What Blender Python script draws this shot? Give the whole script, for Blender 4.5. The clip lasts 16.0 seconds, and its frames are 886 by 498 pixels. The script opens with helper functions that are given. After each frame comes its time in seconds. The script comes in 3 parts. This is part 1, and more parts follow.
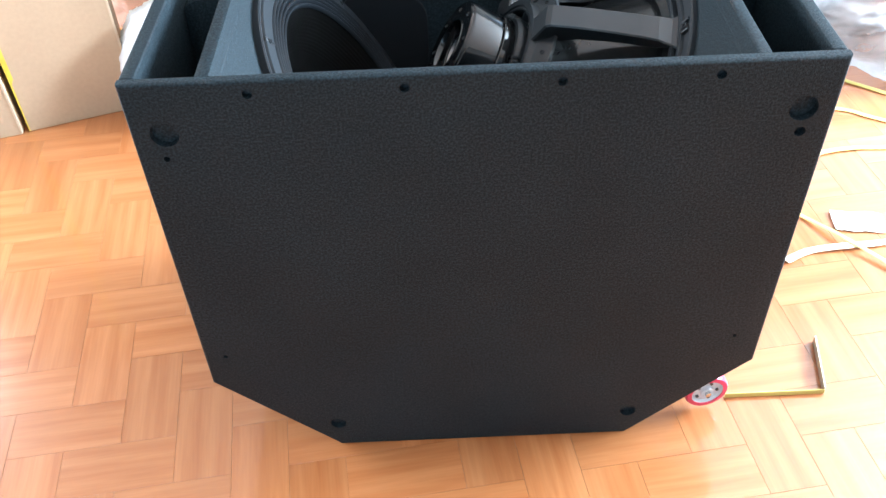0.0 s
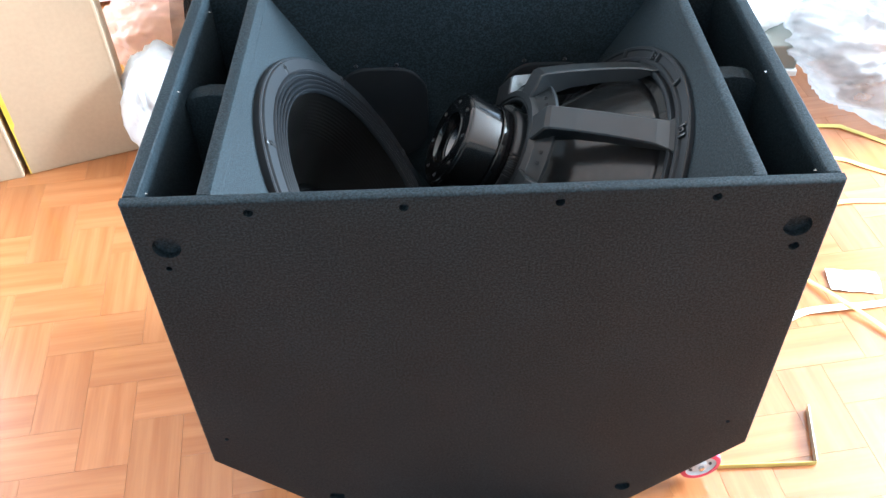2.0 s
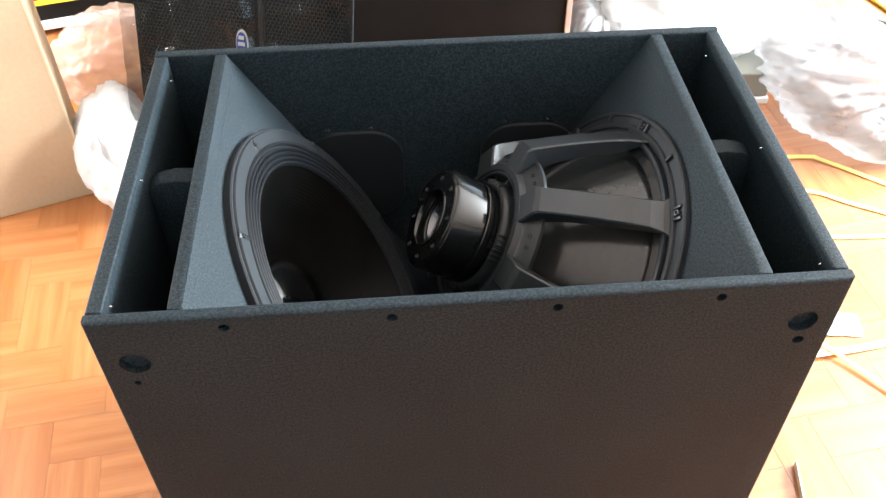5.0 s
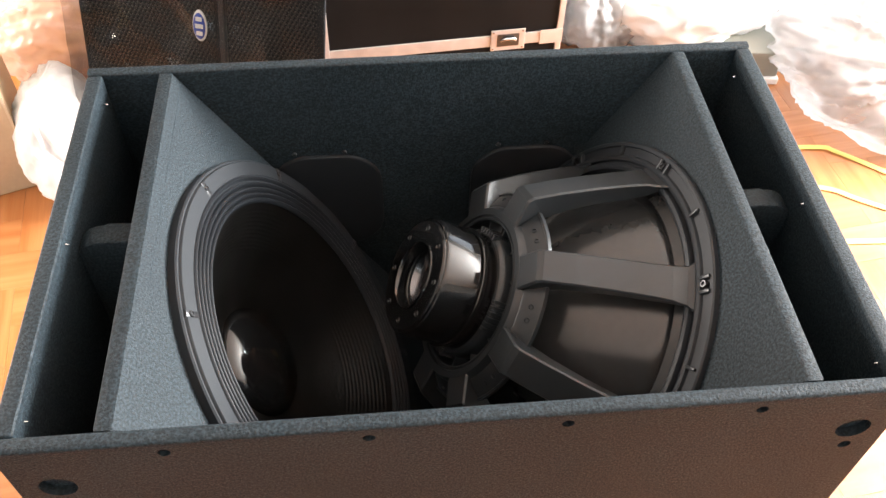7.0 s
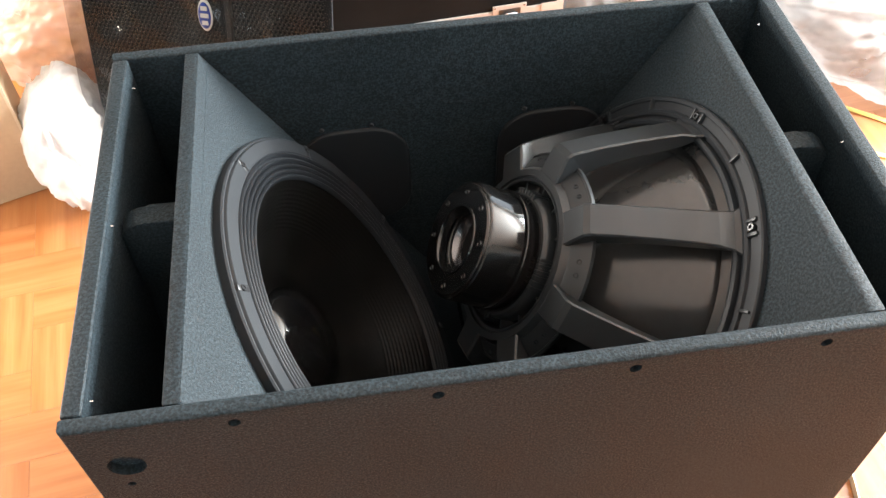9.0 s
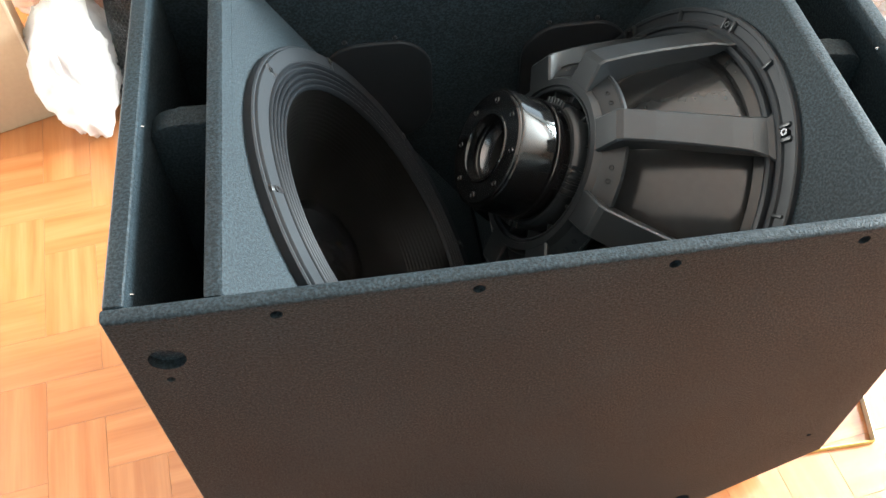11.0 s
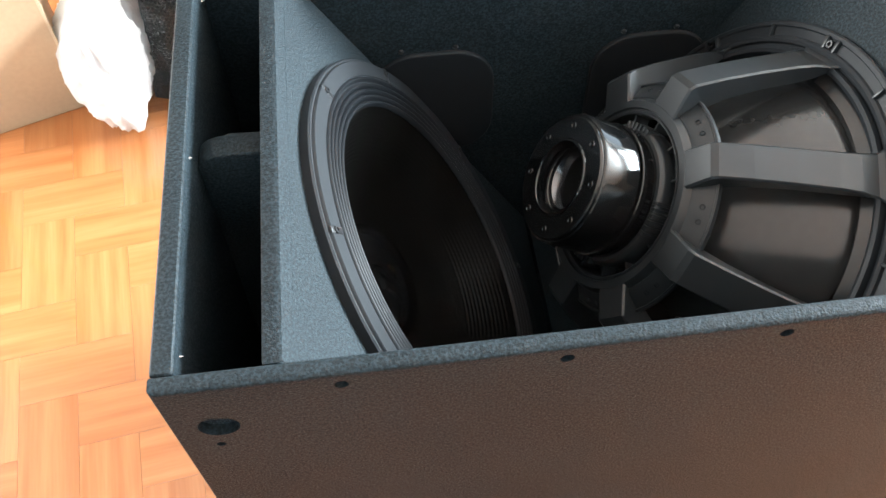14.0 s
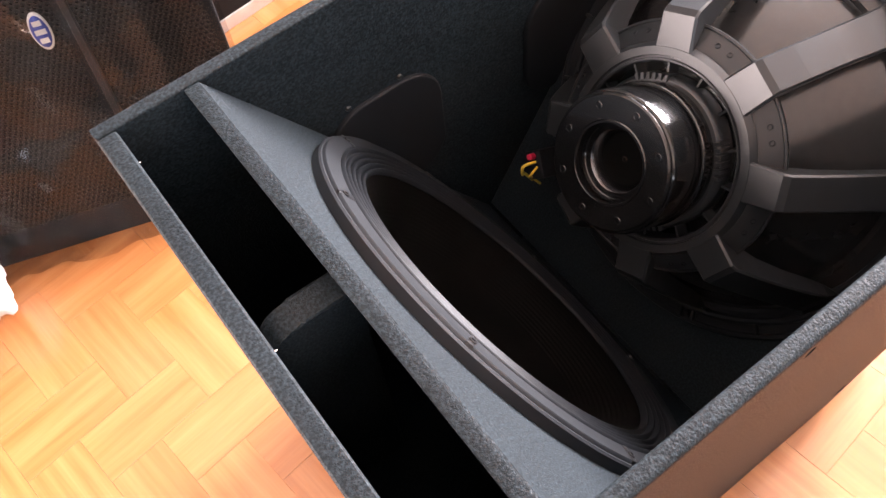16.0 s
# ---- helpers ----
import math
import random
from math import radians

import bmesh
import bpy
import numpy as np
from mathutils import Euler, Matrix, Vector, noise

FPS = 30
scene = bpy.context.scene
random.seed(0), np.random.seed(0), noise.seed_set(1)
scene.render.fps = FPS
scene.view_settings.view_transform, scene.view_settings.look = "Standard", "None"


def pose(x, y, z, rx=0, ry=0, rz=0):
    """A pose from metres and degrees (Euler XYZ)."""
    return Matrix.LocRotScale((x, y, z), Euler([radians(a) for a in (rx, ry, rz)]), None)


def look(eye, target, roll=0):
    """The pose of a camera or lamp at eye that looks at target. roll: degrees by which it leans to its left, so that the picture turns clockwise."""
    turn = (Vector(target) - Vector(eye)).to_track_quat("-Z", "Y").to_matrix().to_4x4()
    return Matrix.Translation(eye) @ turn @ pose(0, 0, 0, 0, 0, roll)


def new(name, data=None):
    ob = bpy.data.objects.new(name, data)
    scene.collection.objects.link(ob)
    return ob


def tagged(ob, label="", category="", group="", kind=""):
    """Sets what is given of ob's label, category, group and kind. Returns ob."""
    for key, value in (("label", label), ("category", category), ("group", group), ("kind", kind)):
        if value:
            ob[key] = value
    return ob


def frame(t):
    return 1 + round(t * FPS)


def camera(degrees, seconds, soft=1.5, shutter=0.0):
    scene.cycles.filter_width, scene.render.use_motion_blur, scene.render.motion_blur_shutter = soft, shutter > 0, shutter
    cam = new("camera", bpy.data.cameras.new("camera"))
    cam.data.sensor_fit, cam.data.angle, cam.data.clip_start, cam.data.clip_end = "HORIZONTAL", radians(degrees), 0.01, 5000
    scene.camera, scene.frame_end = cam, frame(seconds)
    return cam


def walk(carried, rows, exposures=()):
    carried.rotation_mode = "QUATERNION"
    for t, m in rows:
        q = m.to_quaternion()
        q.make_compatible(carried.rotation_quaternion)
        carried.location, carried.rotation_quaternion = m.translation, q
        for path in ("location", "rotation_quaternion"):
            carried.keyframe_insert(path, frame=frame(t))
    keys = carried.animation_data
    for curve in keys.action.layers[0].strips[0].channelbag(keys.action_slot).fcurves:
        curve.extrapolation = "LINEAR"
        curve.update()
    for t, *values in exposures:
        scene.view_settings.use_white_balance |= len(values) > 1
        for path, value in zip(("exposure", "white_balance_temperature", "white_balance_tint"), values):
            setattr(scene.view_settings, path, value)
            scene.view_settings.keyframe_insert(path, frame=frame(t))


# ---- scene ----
cam = camera(53.7, 16.0)
PATH = [
    (0, (-0.059, -0.939, 1.367), (-0.054, 0.518, -0.002), -2.3),
    (0.5, (-0.051, -0.931, 1.398), (-0.037, 0.525, 0.027), -1.9),
    (1, (-0.049, -0.908, 1.423), (-0.031, 0.526, 0.029), -2.0),
    (1.5, (-0.055, -0.878, 1.467), (-0.042, 0.549, 0.065), -2.1),
    (2, (-0.051, -0.832, 1.503), (-0.046, 0.597, 0.104), -1.9),
    (2.5, (-0.052, -0.784, 1.516), (-0.043, 0.609, 0.08), -1.5),
    (3, (-0.062, -0.758, 1.545), (-0.032, 0.615, 0.092), -1.0),
    (3.5, (-0.06, -0.748, 1.565), (-0.026, 0.663, 0.147), -1.0),
    (4, (-0.043, -0.745, 1.573), (-0.015, 0.696, 0.186), -1.4),
    (6.5, (-0.157, -0.472, 1.535), (0.062, 0.819, 0.023), 2.3),
    (7, (-0.073, -0.414, 1.544), (0.067, 0.864, 0.011), 1.5),
    (7.5, (-0.042, -0.397, 1.531), (0.047, 0.869, -0.015), -0.2),
    (8, (-0.068, -0.421, 1.522), (0.038, 0.855, -0.014), -1.3),
    (10.5, (-0.207, -0.448, 1.489), (0.021, 0.769, -0.081), 1.3),
    (11, (-0.202, -0.471, 1.475), (-0.026, 0.712, -0.128), -0.2),
    (11.5, (-0.191, -0.485, 1.473), (-0.065, 0.69, -0.141), -2.3),
    (12, (-0.19, -0.486, 1.472), (-0.1, 0.697, -0.138), -3.0),
    (12.5, (-0.209, -0.49, 1.471), (-0.151, 0.698, -0.136), -2.7),
    (13, (-0.221, -0.47, 1.475), (-0.152, 0.715, -0.134), -2.4),
    (13.5, (-0.239, -0.435, 1.469), (-0.134, 0.728, -0.155), -1.4),
    (14, (-0.242, -0.34, 1.451), (-0.117, 0.786, -0.197), -0.9),
    (14.5, (-0.247, -0.238, 1.435), (-0.116, 0.841, -0.245), -1.9),
    (15, (-0.282, -0.196, 1.436), (-0.086, 0.828, -0.27), -2.6),
    (15.5, (-0.39, -0.115, 1.428), (-0.017, 0.846, -0.286), -3.4),
    (16, (-0.455, -0.069, 1.431), (0.039, 0.794, -0.305), -8.5),
]
EXPOSURES = [(0, 0.24, 5500, 5), (4, 0.28, 5950, 6), (6.5, 0.42, 7250, 16), (8, 0.42, 7300, 17), (10.5, 0.48, 6600, 5), (14.5, 0.56, 6400, 8), (15.5, 0.56, 7150, 22), (16, 0.66, 7400, 30)]
walk(cam, [(t, look(eye, target, roll)) for t, eye, target, roll in PATH], EXPOSURES)

# ---- light ----
world = bpy.data.worlds.new("world")
scene.world = world
world.use_nodes = True
wn = world.node_tree
sky = wn.nodes.new("ShaderNodeTexSky")
sky.sky_type, sky.sun_disc = "NISHITA", False
sky.sun_elevation, sky.sun_rotation = radians(50), radians(100)
wn.nodes["Background"].inputs[1].default_value = 0.15
wn.links.new(sky.outputs[0], wn.nodes["Background"].inputs[0])


def window_light(name, place, target, sx, sy, power, colour):
    lamp = bpy.data.lights.new(name, "AREA")
    lamp.shape, lamp.size, lamp.size_y, lamp.energy, lamp.color = "RECTANGLE", sx, sy, power, colour
    ob = new(name, lamp)
    ob.matrix_world = look(place, target)
    return ob


window_light("window_light_right", (4.5, 1.15, 1.98), (0, 0.6, 0.6), 2.2, 1.25, 1300, (0.82, 0.93, 1.0))
window_light("window_light_back", (2.85, 2.68, 1.3), (0.6, 0.9, 0.6), 2.1, 1.9, 32, (0.78, 0.91, 1.0))
# the left lamp is an added fill for castings and left floor
window_light("left_fill_light", (-2.44, 1.1, 1.0), (0.0, 0.2, 0.3), 1.6, 1.05, 155, (0.95, 0.95, 0.94))
window_light("window_light_front", (-0.9, -2.53, 1.6), (-0.9, 0, 1.2), 1.7, 1.2, 26, (0.7, 0.9, 1.0))
sun = new("sun", bpy.data.lights.new("sun", "SUN"))
sun.data.energy, sun.data.angle, sun.data.color = 0.2, radians(12), (1.0, 0.96, 0.9)
sun.matrix_world = look((7, 2.0, 5), (0, 0.7, 0))


# ---- materials ----
def material(name, base, rough=0.5, metal=0.0, scale=8.0, vary=0.15, bump=0.0, bump_scale=200.0, coat=0.0, spec=0.5, speck=0.0, rv=0.2, glint=False, speck_scale=0.0):
    """A surface with large patches, fine grain and relief, in metres."""
    m = bpy.data.materials.new(name)
    m.use_nodes = True
    t = m.node_tree
    p = t.nodes["Principled BSDF"]
    co = t.nodes.new("ShaderNodeTexCoord")
    big = t.nodes.new("ShaderNodeTexNoise")
    big.inputs["Scale"].default_value, big.inputs["Detail"].default_value = scale, 6
    t.links.new(co.outputs["Object"], big.inputs["Vector"])
    fine = t.nodes.new("ShaderNodeTexNoise")
    fine.inputs["Scale"].default_value, fine.inputs["Detail"].default_value = bump_scale, 3
    t.links.new(co.outputs["Object"], fine.inputs["Vector"])
    ramp = t.nodes.new("ShaderNodeValToRGB")
    lo, hi = [max(0, c * (1 - vary)) for c in base], [min(1, c * (1 + vary)) for c in base]
    ramp.color_ramp.elements[0].color, ramp.color_ramp.elements[1].color = (*lo, 1), (*hi, 1)
    ramp.color_ramp.elements[0].position, ramp.color_ramp.elements[1].position = 0.3, 0.7
    t.links.new(big.outputs["Fac"], ramp.inputs[0])
    colour = ramp.outputs[0]
    if speck:
        mix = t.nodes.new("ShaderNodeMixRGB")
        mix.blend_type = "MULTIPLY"
        mix.inputs[0].default_value = 1
        r2 = t.nodes.new("ShaderNodeValToRGB")
        r2.color_ramp.elements[0].position, r2.color_ramp.elements[1].position = 0.35, 0.65
        r2.color_ramp.elements[0].color, r2.color_ramp.elements[1].color = (1 - speck,) * 3 + (1,), (1 + speck,) * 3 + (1,)
        grain = fine
        if speck_scale:
            grain = t.nodes.new("ShaderNodeTexNoise")
            grain.inputs["Scale"].default_value, grain.inputs["Detail"].default_value = speck_scale, 2
            t.links.new(co.outputs["Object"], grain.inputs["Vector"])
            r2.color_ramp.elements[0].position, r2.color_ramp.elements[1].position = 0.4, 0.66
        t.links.new(grain.outputs["Fac"], r2.inputs[0])
        t.links.new(colour, mix.inputs[1])
        t.links.new(r2.outputs[0], mix.inputs[2])
        colour = mix.outputs[0]
    t.links.new(colour, p.inputs["Base Color"])
    rr = t.nodes.new("ShaderNodeMapRange")
    rr.inputs["To Min"].default_value, rr.inputs["To Max"].default_value = max(0.03, rough * (1 - rv)), min(1, rough * (1 + rv))
    if glint:
        rr.inputs["From Min"].default_value, rr.inputs["From Max"].default_value = 0.35, 0.65
    t.links.new((fine if glint else big).outputs["Fac"], rr.inputs["Value"])
    t.links.new(rr.outputs[0], p.inputs["Roughness"])
    p.inputs["Metallic"].default_value = metal
    p.inputs["Specular IOR Level"].default_value = spec
    p.inputs["Coat Weight"].default_value = coat
    p.inputs["Coat Roughness"].default_value = 0.1
    if bump:
        b = t.nodes.new("ShaderNodeBump")
        b.inputs["Strength"].default_value, b.inputs["Distance"].default_value = bump, 0.002
        t.links.new(fine.outputs["Fac"], b.inputs["Height"])
        t.links.new(b.outputs[0], p.inputs["Normal"])
    return m


def plank_material():
    """Varnished parquet: streaks along each plank, tone by plank."""
    m = bpy.data.materials.new("parquet_wood")
    m.use_nodes = True
    t = m.node_tree
    p = t.nodes["Principled BSDF"]
    uv = t.nodes.new("ShaderNodeUVMap")
    info, geo = t.nodes.new("ShaderNodeObjectInfo"), t.nodes.new("ShaderNodeNewGeometry")
    add = t.nodes.new("ShaderNodeMath")
    add.operation = "ADD"
    t.links.new(info.outputs["Random"], add.inputs[0])
    t.links.new(geo.outputs["Random Per Island"], add.inputs[1])
    frac = t.nodes.new("ShaderNodeMath")
    frac.operation = "FRACT"
    t.links.new(add.outputs[0], frac.inputs[0])
    mul = t.nodes.new("ShaderNodeMath")
    mul.operation = "MULTIPLY"
    mul.inputs[1].default_value = 40
    t.links.new(frac.outputs[0], mul.inputs[0])
    comb = t.nodes.new("ShaderNodeCombineXYZ")
    t.links.new(mul.outputs[0], comb.inputs[2])
    shift = t.nodes.new("ShaderNodeVectorMath")
    t.links.new(uv.outputs[0], shift.inputs[0])
    t.links.new(comb.outputs[0], shift.inputs[1])

    def streak(sx, sy, detail):
        mp = t.nodes.new("ShaderNodeMapping")
        mp.inputs["Scale"].default_value = (sx, sy, 1)
        n = t.nodes.new("ShaderNodeTexNoise")
        n.inputs["Scale"].default_value, n.inputs["Detail"].default_value = 1, detail
        t.links.new(shift.outputs[0], mp.inputs[0])
        t.links.new(mp.outputs[0], n.inputs["Vector"])
        return n
    broad, fine = streak(2.5, 38, 2), streak(14, 260, 4)
    r = t.nodes.new("ShaderNodeValToRGB")
    r.color_ramp.elements[0].position, r.color_ramp.elements[1].position = 0.28, 0.72
    r.color_ramp.elements[0].color, r.color_ramp.elements[1].color = (0.33, 0.109, 0.029, 1), (0.435, 0.176, 0.063, 1)
    t.links.new(broad.outputs["Fac"], r.inputs[0])
    r2 = t.nodes.new("ShaderNodeValToRGB")
    r2.color_ramp.elements[0].position, r2.color_ramp.elements[1].position = 0.3, 0.65
    r2.color_ramp.elements[0].color, r2.color_ramp.elements[1].color = (0.92, 0.9, 0.88, 1), (1.03, 1.03, 1.03, 1)
    t.links.new(fine.outputs["Fac"], r2.inputs[0])
    mx = t.nodes.new("ShaderNodeMixRGB")
    mx.blend_type, mx.inputs[0].default_value = "MULTIPLY", 1
    t.links.new(r.outputs[0], mx.inputs[1])
    t.links.new(r2.outputs[0], mx.inputs[2])
    tone = t.nodes.new("ShaderNodeMapRange")
    tone.inputs["To Min"].default_value, tone.inputs["To Max"].default_value = 0.9, 1.07
    t.links.new(frac.outputs[0], tone.inputs["Value"])
    hsv = t.nodes.new("ShaderNodeHueSaturation")
    t.links.new(tone.outputs[0], hsv.inputs["Value"])
    t.links.new(mx.outputs[0], hsv.inputs["Color"])
    t.links.new(hsv.outputs[0], p.inputs["Base Color"])
    p.inputs["Roughness"].default_value = 0.3
    p.inputs["Coat Weight"].default_value, p.inputs["Coat Roughness"].default_value = 0.85, 0.09
    b = t.nodes.new("ShaderNodeBump")
    b.inputs["Strength"].default_value, b.inputs["Distance"].default_value = 0.05, 0.001
    t.links.new(fine.outputs["Fac"], b.inputs["Height"])
    t.links.new(b.outputs[0], p.inputs["Normal"])
    return m


def film_material(name, base, clear, rough=0.25, through_light=0.4):
    """Thin plastic film: part clear, part milky, with gloss."""
    m = bpy.data.materials.new(name)
    m.use_nodes = True
    t = m.node_tree
    p = t.nodes["Principled BSDF"]
    p.inputs["Base Color"].default_value, p.inputs["Roughness"].default_value = (*base, 1), rough
    tl = t.nodes.new("ShaderNodeBsdfTranslucent")
    tl.inputs[0].default_value = (*base, 1)
    m1 = t.nodes.new("ShaderNodeMixShader")
    m1.inputs[0].default_value = through_light
    t.links.new(p.outputs[0], m1.inputs[1])
    t.links.new(tl.outputs[0], m1.inputs[2])
    tr = t.nodes.new("ShaderNodeBsdfTransparent")
    m2 = t.nodes.new("ShaderNodeMixShader")
    co = t.nodes.new("ShaderNodeTexCoord")
    nz = t.nodes.new("ShaderNodeTexNoise")
    nz.inputs["Scale"].default_value, nz.inputs["Detail"].default_value = 7, 3
    t.links.new(co.outputs["Object"], nz.inputs["Vector"])
    mr = t.nodes.new("ShaderNodeMapRange")
    mr.inputs["From Min"].default_value, mr.inputs["From Max"].default_value = 0.3, 0.7
    mr.inputs["To Min"].default_value, mr.inputs["To Max"].default_value = max(0, clear - 0.25), min(1, clear + 0.2) if clear else 0
    t.links.new(nz.outputs["Fac"], mr.inputs["Value"])
    t.links.new(mr.outputs[0], m2.inputs[0])
    t.links.new(m1.outputs[0], m2.inputs[1])
    t.links.new(tr.outputs[0], m2.inputs[2])
    t.links.new(m2.outputs[0], t.nodes["Material Output"].inputs[0])
    b = t.nodes.new("ShaderNodeBump")
    b.inputs["Strength"].default_value, b.inputs["Distance"].default_value = 0.9, 0.02
    folds = t.nodes.new("ShaderNodeTexNoise")
    folds.noise_type = "RIDGED_MULTIFRACTAL"
    folds.inputs["Scale"].default_value, folds.inputs["Detail"].default_value = 4.5, 2
    squash = t.nodes.new("ShaderNodeMapping")
    squash.inputs["Scale"].default_value = (1.6, 1.0, 0.45)
    t.links.new(co.outputs["Object"], squash.inputs[0])
    t.links.new(squash.outputs[0], folds.inputs["Vector"])
    t.links.new(folds.outputs["Fac"], b.inputs["Height"])
    t.links.new(b.outputs[0], p.inputs["Normal"])
    t.links.new(b.outputs[0], tl.inputs["Normal"])
    return m


# speck puts the glints of the grainy paint into its colour as lighter flecks
PAINT = material("textured_black_paint", (0.0134, 0.0202, 0.0245), 0.56, scale=5, vary=0.15, bump=0.5, bump_scale=480, speck=0.48, spec=0.17, rv=0.3, glint=True, speck_scale=300)
BLACK = material("satin_black_metal", (0.014, 0.014, 0.015), 0.3, scale=14, vary=0.2, bump=0.08, bump_scale=500)
GREY_CAST = material("grey_black_casting", (0.015, 0.017, 0.0188), 0.31, scale=10, vary=0.08, bump=0.06, bump_scale=900, rv=0.05, spec=0.34)
GREY_FLANGE = material("grey_black_flange", (0.014, 0.016, 0.0185), 0.45, scale=10, vary=0.08, bump=0.06, bump_scale=900, rv=0.05, spec=0.24)
GLOSS = material("gloss_black_metal", (0.004, 0.004, 0.0042), 0.1, scale=20, vary=0.2, spec=0.6)
BORE = material("polished_dark_bore", (0.14, 0.14, 0.145), 0.24, metal=1.0, scale=30, vary=0.1)
CONE = material("black_paper_cone", (0.003, 0.0028, 0.0026), 0.32, scale=20, vary=0.3, bump=0.08, bump_scale=300, spec=0.11)
RUBBER = material("black_surround_cloth", (0.009, 0.0102, 0.012), 0.45, scale=30, vary=0.1, bump=0.05, bump_scale=600, rv=0.08, spec=0.15)
REAR_CONE = material("smooth_black_cone", (0.0185, 0.019, 0.0195), 0.18, scale=90, vary=0.1, bump=0.01, bump_scale=160, rv=0.1)
STEEL = material("bright_steel", (0.55, 0.55, 0.55), 0.25, metal=1.0, scale=30, vary=0.1)
DARK_STEEL = material("dark_bolt_steel", (0.12, 0.12, 0.125), 0.3, metal=1.0, scale=30, vary=0.15)
VOID = material("matt_black_plastic", (0.0105, 0.0122, 0.0145), 0.6, scale=9, vary=0.2, spec=0.2)
RED = material("red_plastic", (0.62, 0.03, 0.09), 0.3, scale=20, vary=0.1)
YELLOW = material("yellow_plastic", (0.75, 0.52, 0.06), 0.4, scale=15, vary=0.12)
OLIVE = material("olive_yellow_strap", (0.62, 0.5, 0.13), 0.45, scale=12, vary=0.15)
STRAP_PALE = material("pale_cream_strap", (0.8, 0.72, 0.52), 0.4, scale=12, vary=0.1)
CARDBOARD = material("plain_cardboard", (0.5, 0.355, 0.225), 0.8, scale=3, vary=0.08, bump=0.12, bump_scale=90, speck=0.025)
CARD_EDGE = material("pale_card_edge", (0.6, 0.47, 0.32), 0.8, scale=6, vary=0.1)
# walls are out of view; colour darkened to cut light bounced onto front faces
WALL = material("darkened_wall_paint", (0.16, 0.15, 0.135), 0.85, scale=1.5, vary=0.06, bump=0.1, bump_scale=60)
CEILING = material("white_ceiling_paint", (0.82, 0.8, 0.77), 0.85, scale=1.5, vary=0.03)
LAMINATE = material("black_laminate", (0.009, 0.0085, 0.0085), 0.4, scale=6, vary=0.2, bump=0.1, bump_scale=250, spec=0.08)
GRILLE = material("black_grille_metal", (0.02, 0.02, 0.02), 0.4, metal=0.3, scale=10, vary=0.2)
ALUMINIUM = material("brushed_aluminium", (0.56, 0.52, 0.5), 0.4, metal=0.6, scale=20, vary=0.12)
PALE_RIM = material("pale_grey_plastic", (0.55, 0.58, 0.6), 0.35, scale=20, vary=0.1)
GREY_BOX = material("grey_green_plastic", (0.23, 0.23, 0.2), 0.5, scale=6, vary=0.12)
WHITE = material("white_card", (0.82, 0.82, 0.8), 0.6, scale=8, vary=0.05)
FADED = material("faded_red_print", (0.8, 0.5, 0.48), 0.6, scale=20, vary=0.2)
BLUE = material("blue_enamel", (0.03, 0.08, 0.42), 0.3, scale=20, vary=0.1)
SIGN_YELLOW = material("yellow_sign_vinyl", (0.78, 0.58, 0.05), 0.45, scale=8, vary=0.08)
SIGN_RED = material("red_sign_vinyl", (0.6, 0.05, 0.03), 0.45, scale=8, vary=0.08)
GROUT = material("dark_floor_joint", (0.3, 0.115, 0.036), 0.7, scale=6, vary=0.2)
WOOD = plank_material()
BAG_WHITE = film_material("white_bag_film", (0.88, 0.88, 0.88), 0.0, 0.35, 0.2)
BAG_GREY = film_material("thin_white_film", (0.62, 0.63, 0.64), 0.15, 0.3, 0.25)
BAG_CLEAR = film_material("milky_clear_film", (0.5, 0.49, 0.49), 0.4, 0.22, 0.4)
BAG_BROWN = film_material("clear_wrap_film", (0.75, 0.56, 0.49), 0.5, 0.15, 0.45)


# ---- builders ----
def part(name, bm, mat, parent=None, label="", smooth=False, m=None):
    me = bpy.data.meshes.new(name)
    bmesh.ops.recalc_face_normals(bm, faces=bm.faces)
    for f in bm.faces:
        f.smooth = smooth
    if smooth and len(bm.faces) < 6500:
        for e in bm.edges:
            e.smooth = e.calc_face_angle(0.0) < 0.6
    bm.to_mesh(me)
    bm.free()
    me.materials.append(mat)
    ob = new(name, me)
    if m is not None:
        ob.matrix_world = m
    if parent is not None:
        ob.parent = parent
    return tagged(ob, label)


def thing(name, label, category, m=None, group="", kind=""):
    ob = new(name)
    if m is not None:
        ob.matrix_world = m
    return tagged(ob, label, category, group, kind)


def box_bm(x0, x1, y0, y1, z0, z1, bevel=0.0, seg=2):
    bm = bmesh.new()
    vs = [bm.verts.new((x, y, z)) for z in (z0, z1) for y in (y0, y1) for x in (x0, x1)]
    for q in ((0, 2, 3, 1), (4, 5, 7, 6), (0, 1, 5, 4), (2, 6, 7, 3), (0, 4, 6, 2), (1, 3, 7, 5)):
        bm.faces.new([vs[i] for i in q])
    if bevel:
        bmesh.ops.bevel(bm, geom=list(bm.edges), offset=bevel, segments=seg, profile=0.6, affect="EDGES")
    return bm


def prism_bm(outline, y0, y1, bevel=0.0):
    """An x-z outline pushed from y0 to y1."""
    bm = bmesh.new()
    a = [bm.verts.new((x, y0, z)) for x, z in outline]
    b = [bm.verts.new((x, y1, z)) for x, z in outline]
    bm.faces.new(a)
    bm.faces.new(b[::-1])
    n = len(a)
    for i in range(n):
        bm.faces.new((a[i], b[i], b[(i + 1) % n], a[(i + 1) % n]))
    if bevel:
        bmesh.ops.bevel(bm, geom=list(bm.edges), offset=bevel, segments=2, profile=0.6, affect="EDGES")
    return bm


